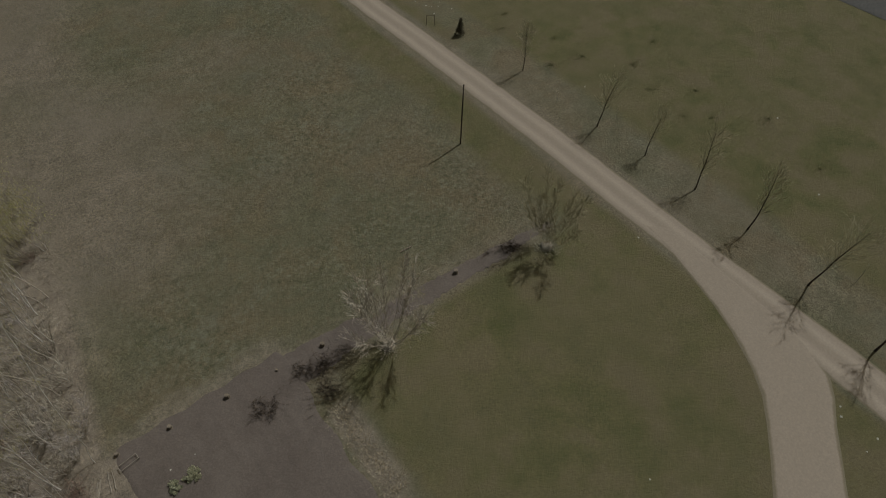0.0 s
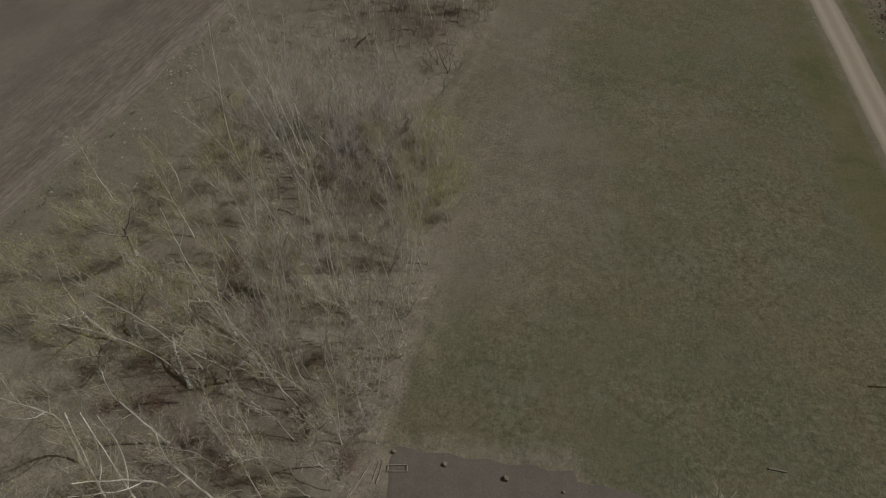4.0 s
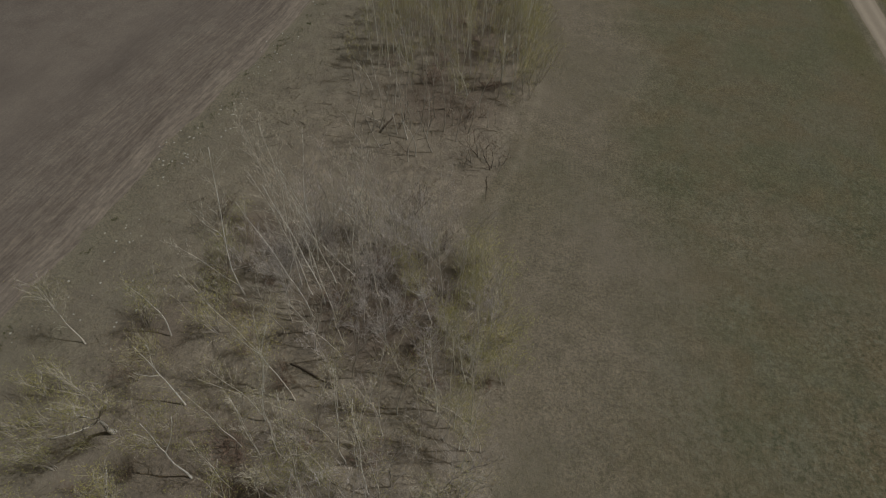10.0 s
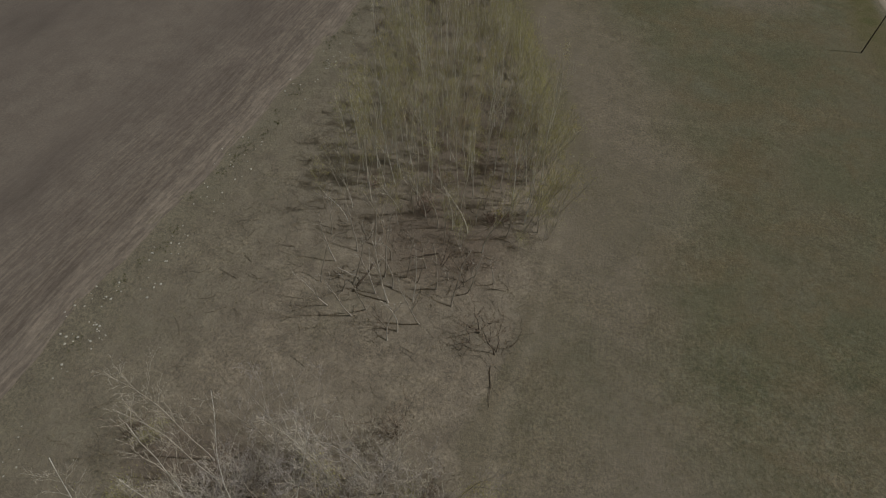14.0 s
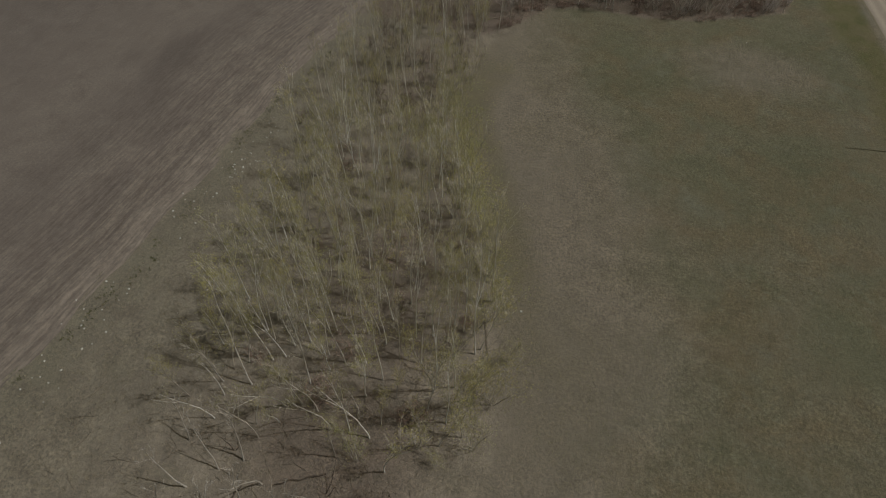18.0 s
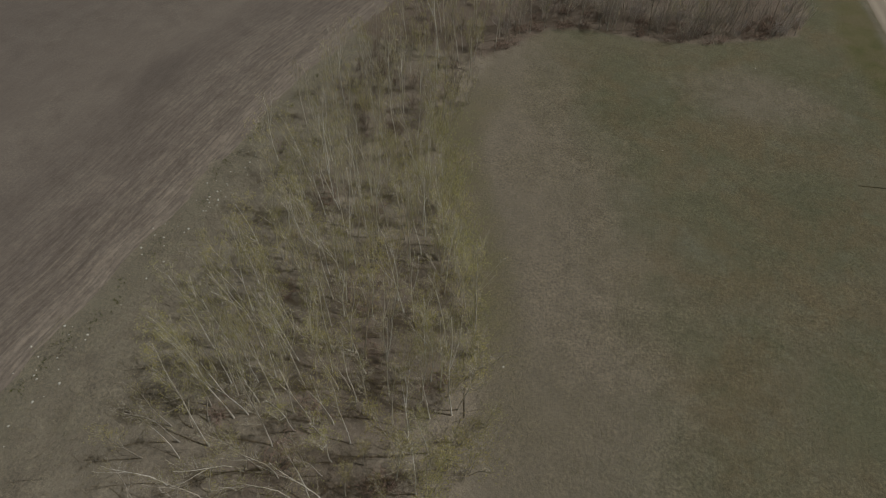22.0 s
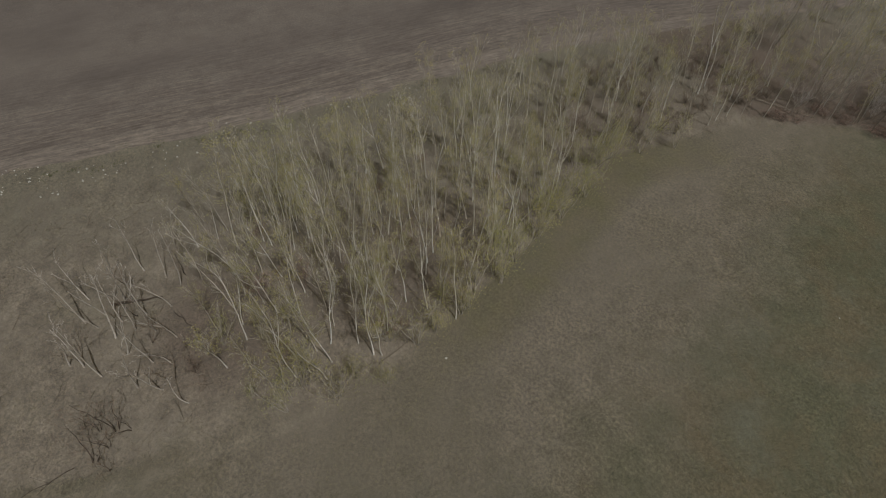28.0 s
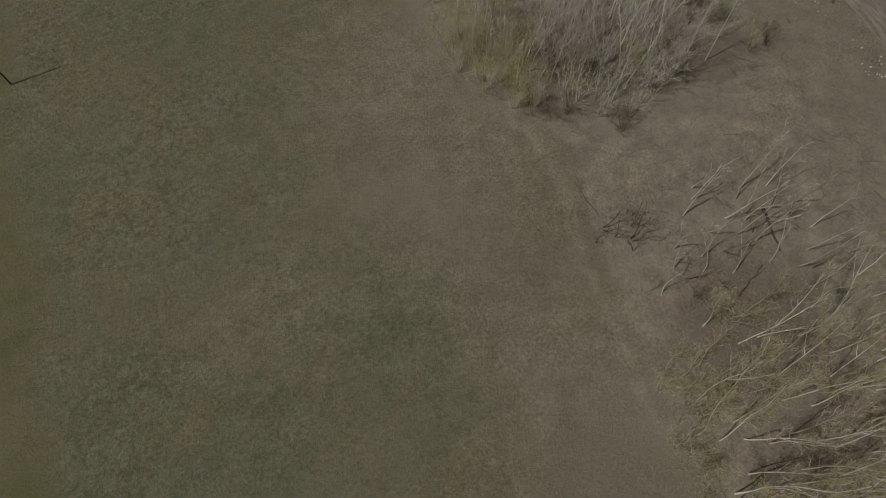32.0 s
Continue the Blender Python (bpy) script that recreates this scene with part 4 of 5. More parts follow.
GREY = [(-4.3, 0.0), (-4.7, 0.7), (-4.7, 2.3), (-3.4, 3.1), (-2.4, 4.9), (-8.2, -4.0), (-5.4, -1.9), (-8.3, 2.1), (-9.5, 4.3), (-6.4, 5.2), (-6.0, 7.4), (-2.2, 8.0), (-13.5, 10.3),
        (-13.3, 18.6), (-10.6, 16.4), (-14.5, 6.5), (-4.8, 13.4), (-8.3, 14.4), (-14.2, 13.0), (-12.2, 11.2), (-17.0, 17.7), (-2.0, 14.3), (-7.4, 21.0)]
CLUMP = [(-11.8, 23.6), (-15.8, 25.8), (-13.4, 25.4), (-9.7, 26.7), (-19.2, 27.0), (-17.1, 29.1), (-14.8, 29.0), (-12.2, 29.2), (-10.1, 28.5), (-14.6, 35.6), (-13.9, 36.4),
         (-19.2, 32.4), (-7.5, 36.2), (-4.3, 33.8), (-5.4, 32.5), (-24.2, 30.4), (-11.0, 39.5), (-8.0, 34.3), (-16.3, 30.6), (-13.1, 38.6), (-18.5, 35.5), (-8.9, 31.0), (-17.8, 31.4), (-16.0, 33.2), (-13.4, 32.0), (-15.2, 27.6), (-12.8, 35.0)]
LEANING = [(-22.9, 38.7), (-21.6, 37.1), (-13.7, 33.7), (-24.6, 31.0)]
SLIM = [(-9.2, 63.4), (-13.1, 68.9), (-2.8, 70.2), (-5.2, 63.0), (-7.0, 65.3), (-11.7, 66.7), (-15.1, 74.5), (-9.0, 71.6), (-6.5, 78.4), (-7.8, 73.8), (-12.5, 74.3),
        (-16.0, 70.9), (-1.3, 76.4), (-3.0, 65.5), (-15.6, 63.7), (-14.1, 80.0), (-10.6, 80.7), (-6.2, 83.2), (-1.8, 82.4), (-17.4, 77.0), (-10.2, 65.4), (-13.1, 67.0),
        (-8.2, 68.7), (-1.5, 65.7), (-1.3, 67.7), (0.1, 69.9), (0.1, 74.3), (0.5, 74.9), (-6.3, 72.6), (-8.2, 77.8), (-3.3, 79.3), (-1.6, 80.6), (-11.7, 83.2)]
SLIM_MORE = [(-7.0, 84.3), (-10.3, 87.6), (-7.0, 89.0), (-2.2, 76.9), (-13.8, 76.4), (-12.4, 71.8), (-15.3, 87.5), (-8.3, 91.9), (-9.6, 74.5), (-8.6, 74.7), (-18.0, 74.3),
             (-17.0, 70.4), (-17.9, 67.9), (-3.0, 68.4), (-5.3, 74.9), (-14.3, 82.2), (-22.1, 83.2), (-8.8, 82.1), (-11.4, 81.6), (-8.5, 93.7), (-3.8, 88.6), (0.6, 82.3), (-12.6, 116.9),
             (-8.7, 113.0), (-9.2, 125.7), (-12.0, 125.9), (-15.3, 113.0), (-15.3, 117.1), (-20.0, 72.5), (-21.5, 76.0), (-20.0, 79.0)]
DEAD = [(-14.2, 58.3), (-16.9, 56.8), (-17.7, 55.8), (-16.1, 53.3), (-19.4, 59.2), (-13.1, 55.3), (-10.9, 55.9), (-13.1, 57.0), (-12.3, 51.4), (-11.6, 52.4), (-3.7, 59.3), (-9.0, 57.6), (-15.0, 54.2), (-8.0, 59.0), (-6.0, 57.8),
        (-18.6, 54.0), (-14.6, 56.2), (-12.0, 58.6), (-10.4, 60.0), (-17.6, 60.8), (-20.8, 62.5), (-16.0, 61.8), (-9.8, 53.6), (-14.0, 60.4), (-7.2, 56.0), (-20.0, 56.5)]
NORTH = [(-3.2, 132.3), (2.0, 138.0), (11.8, 140.1), (17.5, 139.6), (22.7, 140.5), (29.2, 142.1), (39.0, 143.8), (36.2, 143.9), (38.0, 145.0), (33.0, 142.8), (7.0, 139.4), (26.0, 141.3)]

EAST = [(-2.6, 20.5), (-3.2, 25.5), (-2.2, 29.0), (-4.4, 28.0), (-3.6, 33.0), (-1.6, 17.5), (-5.0, 23.5), (-2.0, 24.0), (-6.2, 30.5)]

taken = TALL + OLD + LEAFY + GREY + CLUMP + LEANING + EAST + SLIM + SLIM_MORE + DEAD + NORTH
used = set()
stand(tall_birches, TALL, 1, (0.85, 1.08), 2, used)
stand(old_birches, OLD, 10, (0.85, 1.05), 4, used)
stand(leafy_birches, LEAFY, 2, (0.8, 1.1), 4, used)
stand(grey_trees, GREY, 3, (0.85, 1.1), 3, used)
stand(clump_birches, [p for p in CLUMP if p[0] < -12.5], 4, (0.9, 1.08), 2.5, used)
stand(grey_birches, [p for p in CLUMP if p[0] >= -12.5], 9, (0.72, 0.9), 3, used)
stand(leafy_birches[1:] + grey_trees[:1], EAST, 8, (0.55, 0.75), 5, used)
stand(slim_birches, [p for p in SLIM + SLIM_MORE if p[1] >= 67.5], 5, (0.75, 1.05), 3, used)
stand(sparse_birches, [p for p in SLIM + SLIM_MORE if p[1] < 67.5], 19, (0.75, 1.0), 4, used)
stand(saplings, DEAD, 6, (0.8, 1.25), 8, used)
crooked = [
    tree_kind("dead_sapling", "small crooked dark leafless sapling in dry grass", "sapling", "bare saplings in the clearing", 111 + k, DARK_BARK if k else OLD_LOG, DARK_TWIG,
              None, 0, height=3.6 + 0.8 * k, radius=0.06, lean=0.25, start=0.3, boughs=7, reach=0.35, rise=0.7, twigs=3, crook=0.2, sides=5, stems=2, spread=0.2)
    for k in range(2)
]
DARKEST = [(-4.3, 53.8), (-5.0, 52.6), (-2.6, 51.8), (-3.2, 53.0), (-5.9, 51.6), (-1.6, 52.6), (-3.8, 54.8), (-12.4, 52.2), (-9.0, 60.6), (-14.5, 57.4), (-6.4, 58.6), (-17.0, 62.4), (-13.4, 63.0), (-11.2, 58.0), (-18.4, 57.6), (-4.6, 61.6)]
stand(crooked, DARKEST, 17, (0.6, 1.05), 10, used)
stand(wood_trees, NORTH, 7, (0.9, 1.15), 3, used)
for (x, y), (tip, size) in zip(LEANING, ((4, 0.95), (3, 0.9), (-24, 0.66), (-30, 0.5))):
    copy_thing(clump_birches[2], pose(x, y, 0, 0, tip, 0)).scale = (size, size, size)


def between(x, y, pad=0.0):
    return float(along(FIELD_EDGE, y)) + 5 + pad < x < float(along(WOOD_EDGE, y)) - 0.6


fill_a = scatter(38, 31, lambda x, y: between(x, y) and x > -20 and 4 < y < 40, 1.3, taken, (-20, 4), (1, 41))
fill_b = scatter(8, 32, lambda x, y: between(x, y, 2) and x < -16, 2.2, taken, (-45, -22), (-16, 28))
fill_c = scatter(125, 33, lambda x, y: y > 64.5 and between(x, y, 3) and x > -23 + (y - 60) * 0.05, 1.2, taken, (-26, 60), (2, 100))
fill_d = scatter(72, 34, lambda x, y: between(x, y, 0.5), 1.3, taken, (-28, 98), (0, 137))
fill_e = scatter(60, 41, lambda x, y: 0.6 < y - north_edge(x) < 7, 0.8, taken, (-3, 131), (41, 152))
fill_e += scatter(190, 35, lambda x, y: y - north_edge(x) > 6 and x > float(along(FIELD_EDGE, y)) + 3, 1.2, taken, (-26, 137), (42, 180))
stand(grey_trees, [p for p in fill_a if p[1] < 22], 11, (0.7, 1.1), 4, used)
stand(grey_birches, [p for p in fill_a if p[1] >= 22], 16, (0.5, 0.85), 6, used)
fill_f = scatter(60, 45, lambda x, y: between(x, y), 0.9, taken, (-14, -6), (0, 24))
stand(grey_trees[1:] + grey_birches, fill_f, 18, (0.55, 1.0), 5, used)
stand(leafy_birches, fill_b, 12, (0.6, 0.95), 4, used)
stand(slim_birches, [p for p in fill_c if p[1] >= 70], 13, (0.6, 0.95), 3, used)
stand(sparse_birches, [p for p in fill_c if p[1] < 70], 20, (0.55, 0.9), 4, used)
stand([slim_birches[0], slim_birches[1], slim_birches[2], slim_birches[3], wood_trees[1]], fill_d, 14, (0.5, 0.85), 3, used)
stand(wood_trees + slim_birches[:1], fill_e, 15, (0.5, 1.15), 3, used)

shrub_spots = [(-21.0, -6.5), (-16.5, -3.5), (-24.5, 33.5), (-26.0, 31.0), (-3.3, 36.5), (-6.0, 39.0), (-6.2, 60.6), (-30.0, 20.5), (-26.5, 13.0), (-10, 43)]
stand(thicket_shrubs, shrub_spots, 21, (0.7, 1.1), 4, used)
more_shrubs = scatter(14, 36, lambda x, y: between(x, y) and not 41 < y < 62, 1.0, taken, (-40, -15), (1, 130))
stand(thicket_shrubs + green_shrubs, more_shrubs, 22, (0.45, 0.9), 5, used)
stand(pale_shrubs, [(-9, 40.4), (-12, 41.4), (-15.6, 40.2), (-18.2, 39.0), (-6.4, 38.6), (-4.0, 36.8), (-10.5, 38.5), (-20.5, 36.0), (-2.6, 10.0), (-1.8, 6.0), (-3.5, 1.0), (-1.5, 12.5), (-0.9, -13.8), (-4.0, 4.6), (-6.5, 1.2), (-1.2, 8.4), (-4.4, 8.6), (-5.2, 12.0)], 26, (0.75, 1.1), 6, used)
under = scatter(55, 37, lambda x, y: 0.2 < y - north_edge(x) < 6, 0.7, taken, (-6, 126), (41, 153))
stand(brushwood, under, 24, (0.6, 1.1), 6, used)
north_under = scatter(44, 38, lambda x, y: between(x, y), 0.8, taken, (-22, 104), (0, 136))
stand(thicket_shrubs, north_under, 25, (0.4, 0.8), 6, used)
green_spots = [(0.2, 33.0), (-0.4, 27.5), (-0.8, 85.0), (-2.0, 90.5), (-26.0, 34.0), (-6.0, 102.0), (-25.0, 26.0), (-7.5, 98), (0.4, 83.0), (-1.6, 88.0), (-3.4, 94.5), (-4.6, 97.0), (-8.5, 106), (-20, 104), (-22, 99), (-18, 110), (-13, 104)]
stand(green_shrubs, green_spots, 23, (0.9, 1.4), 5, used)
OCHRE = [(-8.6, 33.6), (-9.6, 35.2), (-1.8, 36.2), (-3.0, 37.6), (-12.4, 37.4), (-36.7, 17.9), (-38.0, 14.8), (-35.4, 15.6), (-33.8, 18.6), (-37.6, 11.8), (-34.5, 8.0), (-32.5, 12.5), (-31.4, 5.2), (-35.8, 5.6), (-22.6, 5.0), (-20.4, 9.4), (-12.0, 14.6), (-9.4, 18.4), (-26.4, 10.6), (-29.0, 0.6), (-26.5, 31.5), (-27.2, 33.2), (-25.2, 29.4), (-1.2, 30.2), (-2.6, 34.4), (-0.6, 24.6), (-3.8, 36.4), (-7.0, 38.0), (-29.5, 23.0), (-31.5, 25.5), (-2.0, 27.0), (-3.2, 29.5), (-1.4, 26.0), (-3.6, 31.4), (-4.6, 29.0), (-2.4, 32.4)]
# brushwood added to darken the thicket floor where trunk shadows are too weak
shade_brush = scatter(20, 43, lambda x, y: between(x, y, 4) and x > -20, 0.6, taken, (-20, 66), (1, 100))
shade_brush += scatter(26, 44, lambda x, y: between(x, y, 4) and x > -24, 0.6, taken, (-24, -10), (0, 40))
stand(brushwood, shade_brush, 29, (0.7, 1.2), 6, used)
stand(green_shrubs, OCHRE, 27, (0.8, 1.2), 6, used)
RUSSET = [(-6.4, -14.7), (-5.0, -13.4), (-7.6, -12.6), (-3.4, -15.6), (-9.4, -9.6), (-5.8, -8.8), (-16.0, -1.5), (-20.5, 1.0), (-12.5, -3.0), (-3.4, -1.2), (-18.0, 12.0), (-19.0, 15.6), (-22.5, 4.5), (-26.0, 9.6), (-21.4, 24.6), (-17.6, 22.0), (-24.0, 0.0), (-29.0, 11.0)]
stand(russet_shrubs, RUSSET, 28, (0.7, 1.25), 6, used)

fringe_spots = [(float(along(WOOD_EDGE, y)) + dx, y) for y, dx in zip(np.arange(66, 118, 2.0), itertools.cycle((0.3, -1.2, 0.9, -0.3, 1.3, -2.0, 0.0)))]
fringe_spots += [(float(along(WOOD_EDGE, y)) + dx, y) for y, dx in zip(np.arange(25, 38, 2.2), itertools.cycle((0.4, -0.9, 1.0, 0.1, -1.6)))]
stand(green_shrubs, fringe_spots, 63, (0.75, 1.25), 5, used)
mauve_shrubs = [
    tree_kind("bare_shrub", "dense bare shrub with grey-mauve twigs under the birches", "shrub", "shrubs of the thickets", 231 + k, GREY_BARK, MAUVE_TWIG,
              None, 0, height=3.4 + 0.8 * k, radius=0.03, lean=0.05, start=0.15, boughs=10, reach=0.24, rise=1.1, twigs=4, crook=0.1, stems=8, sides=4, spread=0.42, fine=0.8)
    for k in range(2)
]
wood_under = scatter(46, 67, lambda x, y: 0.8 < y - north_edge(x) < 9, 0.8, taken, (-4, 131), (41, 153))
stand(pale_shrubs + mauve_shrubs, wood_under, 68, (0.6, 1.1), 5, used)
# the first eight are added to deepen the clump's shadow on its west side
MAUVE = [(-17.0, 36.5), (-18.4, 38.0), (-20.5, 34.6), (-19.6, 37.0), (-22.0, 36.4), (-14.2, 39.0), (-15.8, 39.6), (-21.5, 32.8), (-9.9, 31.8), (-11.6, 33.6), (-8.2, 29.4), (-6.1, 27.2), (-12.6, 30.4), (-10.8, 28.2), (-13.6, 34.4), (-7.4, 32.6), (-16.6, -3.6), (-17.6, -4.6), (-13.6, -1.6), (-12.2, -2.4), (-2.6, 1.6), (-1.6, 3.2), (-3.4, 5.8)]
stand(mauve_shrubs, MAUVE, 64, (0.7, 1.1), 5, used)
clump_more = scatter(18, 66, lambda x, y: (x + 14) ** 2 / 49 + (y - 33) ** 2 / 49 < 1, 0.9, taken, (-22, 25), (-6, 41))
stand(grey_birches, clump_more, 65, (0.6, 0.95), 3, used)

# the trees planted along the track
row_trees = [
    tree_kind("roadside_tree", "young bare tree planted beside the gravel track", "tree", "trees along the track", 201 + k, DARK_BARK, SEDGE_TWIG,
              None, 0, height=8.2, radius=0.085, lean=0.02, start=0.28, boughs=34, reach=0.2, rise=1.2, twigs=6, crook=0.025, sides=6, fine=0.8)
    for k in range(2)
]
for k, (x, y, s) in enumerate([(60.5, 18.2, 0.85), (59.9, 4.1, 0.95), (60.5, -2.9, 0.8), (60.6, -9.9, 1.0), (60.2, -16.9, 1.05), (58.7, -24.7, 1.2), (56.9, -32.3, 1.2)]):
    m = pose(x, y, 0, 0, 0, 77 * k)
    ob = row_trees[k] if k < 2 else copy_thing(row_trees[k % 2], m)
    ob.matrix_basis = m
    ob.scale = (s, s, s)
for k, (x, y, s) in enumerate([(59.4, 10.6, 0.32), (63.1, 3.9, 0.22), (62.8, -27.4, 0.3)]):
    ob = copy_thing(saplings[k], pose(x, y, 0, 0, 0, 50 * k))
    ob.scale = (s * 1.2, s * 1.2, s * 1.2)
    tagged(ob, "small bare sapling in the roadside grass", "sapling", "saplings by the track")


# ---------------------------------------------------------------- garden and track side
def pollard(name, label, x, y, height, stems, spread, material, seed, brush=15, thick=1.0):
    """A many-stemmed tree that fans out from a pale cut stool."""
    root = new(name)
    root.location = (x, y, 0)
    tagged(root, label, "tree")
    rnd = random.Random(seed)
    tv, tf = [], []
    tube(tv, tf, [Vector((0, 0, -0.1)), Vector((0, 0, 0.25)), Vector((0.03, 0, 0.5)), Vector((0, 0.02, 0.62))], [0.62, 0.55, 0.46, 0.26], 12)
    for v in tv:
        k = 1 + 0.5 * noise.noise(v * 2.5)
        v.x *= k
        v.y *= k
        v.z *= 1 + 0.35 * noise.noise(v * 3.1)
    mesh_object("stool", tv, tf, CUT_WOOD, root, "pale cut stool of the trunk", smooth=True)
    gv, gf = [], []
    for _ in range(900):
        a, r, h = rnd.uniform(0, 6.28), 0.3 + abs(rnd.gauss(0, 0.5)), rnd.uniform(0.1, 0.32)
        o = Vector((r * math.cos(a), r * math.sin(a), 0))
        e = Vector((math.cos(a + rnd.gauss(0, 0.6)), math.sin(a + rnd.gauss(0, 0.6)), 0))
        w = Vector((-e.y, e.x, 0)) * 0.03
        k = len(gv)
        gv += [o - w, o + w, o + e * h * 0.9 + Vector((0, 0, h))]
        gf.append((k, k + 1, k + 2))
    tagged(mesh_object("grass_skirt", gv, gf, STRAW, root, "pale dry grass round the stool"), kind="stuff")
    bv, bf = [], []
    sv, sf = [], []
    for s in range(stems):
        a = 2 * math.pi * s / stems + rnd.uniform(-0.3, 0.3)
        out = spread * rnd.uniform(0.25, 1.0)
        h = height * rnd.uniform(0.65, 1.0)
        p = Vector((0.3 * math.cos(a), 0.3 * math.sin(a), 0.4))
        pts = [p]
        for k in range(1, 7):
            u = k / 6
            pts.append(p + Vector((math.cos(a) * out * u ** 0.8, math.sin(a) * out * u ** 0.8, h * u)) + Vector((rnd.gauss(0, 0.07), rnd.gauss(0, 0.07), 0)))
        tube(sv, sf, pts, [thick * r for r in (0.055, 0.05, 0.042, 0.035, 0.027, 0.018, 0.008)], 5)
        for b in range(brush):
            k = rnd.randrange(2, 6)
            o = pts[k].lerp(pts[k + 1], rnd.random())
            d = (pts[k + 1] - pts[k]).normalized()
            e = (d + Vector((rnd.gauss(0, 0.4), rnd.gauss(0, 0.4), 0.1))).normalized()
            l = height * rnd.uniform(0.10, 0.24)
            mid = o + e * l * 0.5
            end = mid + (e + d * 0.4).normalized() * l * 0.5
            tube(bv, bf, [o, mid, end], [0.022 * thick, 0.016 * thick, 0.007], 3)
            for w in range(4):
                f = (e + Vector((rnd.gauss(0, 0.5), rnd.gauss(0, 0.5), rnd.gauss(0, 0.3)))).normalized()
                tube(bv, bf, [mid, mid + f * l * 0.45], [0.013, 0.006], 3)
    tagged(mesh_object("stem_fan", sv, sf, material, root, smooth=True), kind="stuff")
    tagged(mesh_object("twig_fan", bv, bf, material, root), kind="stuff")
    return root


pollard("willow_tree", "bare fan-shaped willow growing from a pale stool beside the dug strip", 22.6, -5.1, 9.2, 14, 3.8, WILLOW_TWIG, 5, 36, 0.7)
pollard("willow_tree", "low dull brown many-stemmed bare willow on a pale stool", 41.7, -5.7, 7.2, 12, 3.6, SEDGE_TWIG, 8, 50, 0.34)
dense_bush = tree_kind("garden_bush", "dense dark maroon-brown bush at the garden edge", "bush", "dark bushes of the garden", 221, DARK_BARK, DARK_TWIG,
                       MAROON_LEAF, 4200, 0.09, 0.5, height=2.8, radius=0.04, lean=0.05, start=0.15, boughs=9, reach=0.36, rise=0.6, twigs=3, crook=0.12, stems=9, sides=4, spread=0.5)
for k, (x, y, s) in enumerate([(4.0, -28.4, 1.0), (-2.9, -20.0, 0.8), (14.2, -42.0, 0.9), (17.2, -44.0, 1.0), (11.0, -40.5, 0.8), (20.5, -46.0, 1.0)]):
    ob = copy_thing(dense_bush, pose(x, y, 0, 0, 0, 60 * k)) if k else dense_bush
    ob.location, ob.scale = (x, y, 0), (s, s, s)
low_shrub = tree_kind("bare_shrub", "low spreading dark bare shrub on the dug soil", "shrub", "garden shrubs", 211, DARK_BARK, DARK_BARK,
                      None, 0, height=0.75, radius=0.04, lean=0.2, start=0.3, boughs=6, reach=0.9, rise=0.15, twigs=3, crook=0.25, stems=13, sides=4, spread=2.2, fine=1.3)
low_shrub.location = (11.0, -3.8, 0.05)
for k, (x, y) in enumerate([(15.2, -2.7), (16.7, -3.4), (16.0, -5.6), (38.5, -3.6)]):
    b = copy_thing(low_shrub, pose(x, y, 0.03, 0, 0, 70 * k))
    b.scale = (0.8, 0.8, 1.2)
    tagged(b, "low tangle of dark dead stalks beside the dug strip", "shrub", "garden shrubs")


def evergreen_bush(x, y, r, seed):
    root = new("evergreen_bush")
    root.location = (x, y, 0.05)
    tagged(root, "round pale-green clipped bush on the dug soil", "shrub", "garden shrubs")
    rnd = random.Random(seed)
    bv, bf, tips = [], [], []
    for s in range(26):
        a = rnd.uniform(0, 2 * math.pi)
        e = rnd.uniform(0.1, 1.5)
        d = Vector((math.cos(a) * math.cos(e), math.sin(a) * math.cos(e), math.sin(e) * 0.9))
        l = r * rnd.uniform(0.75, 1.0)
        pts = [Vector((0, 0, 0)), d * l * 0.5 + Vector((0, 0, 0.05)), d * l]
        tube(bv, bf, pts, [0.02, 0.015, 0.006], 3)
        tips += [d * l * u for u in (0.6, 0.8, 0.95, 1.0)]
    tagged(mesh_object("branchwork", bv, bf, DARK_TWIG, root), kind="stuff")
    lv, lf = leaf_cloud(tips, 1300, 0.11, seed, 0.13 * r)
    mesh_object("foliage", [Vector((v.x, v.y, max(v.z, 0.02))) for v in lv], lf, EVERGREEN, root)


evergreen_bush(2.75, -5.15, 0.62, 3)
evergreen_bush(4.1, -5.15, 0.70, 4)


def utility_pole(x, y, lean):
    root = new("utility_pole")
    root.matrix_basis = pose(x, y, 0, lean[0], lean[1], 0)
    tagged(root, "dark weathered wooden utility pole standing in the grass", "pole", "poles beside the track")
    v, f = [], []
    tube(v, f, [Vector((0, 0, -0.3)), Vector((0.01, 0, 2)), Vector((0, 0.015, 5)), Vector((0, 0, 8.4))], [0.095, 0.088, 0.08, 0.07], 10)
    mesh_object("shaft", v, f, DARK_WOOD, root, smooth=True)
    v, f = [], []
    tube(v, f, [Vector((0, 0, 8.38)), Vector((0, 0, 8.44)), Vector((0, 0, 8.50))], [0.082, 0.078, 0.02], 10)
    mesh_object("cap", v, f, DARK_WOOD, root, smooth=True)


utility_pole(44.55, 11.9, (1.0, 0.3))
utility_pole(44.8, 110.9, (-0.6, 1.2))


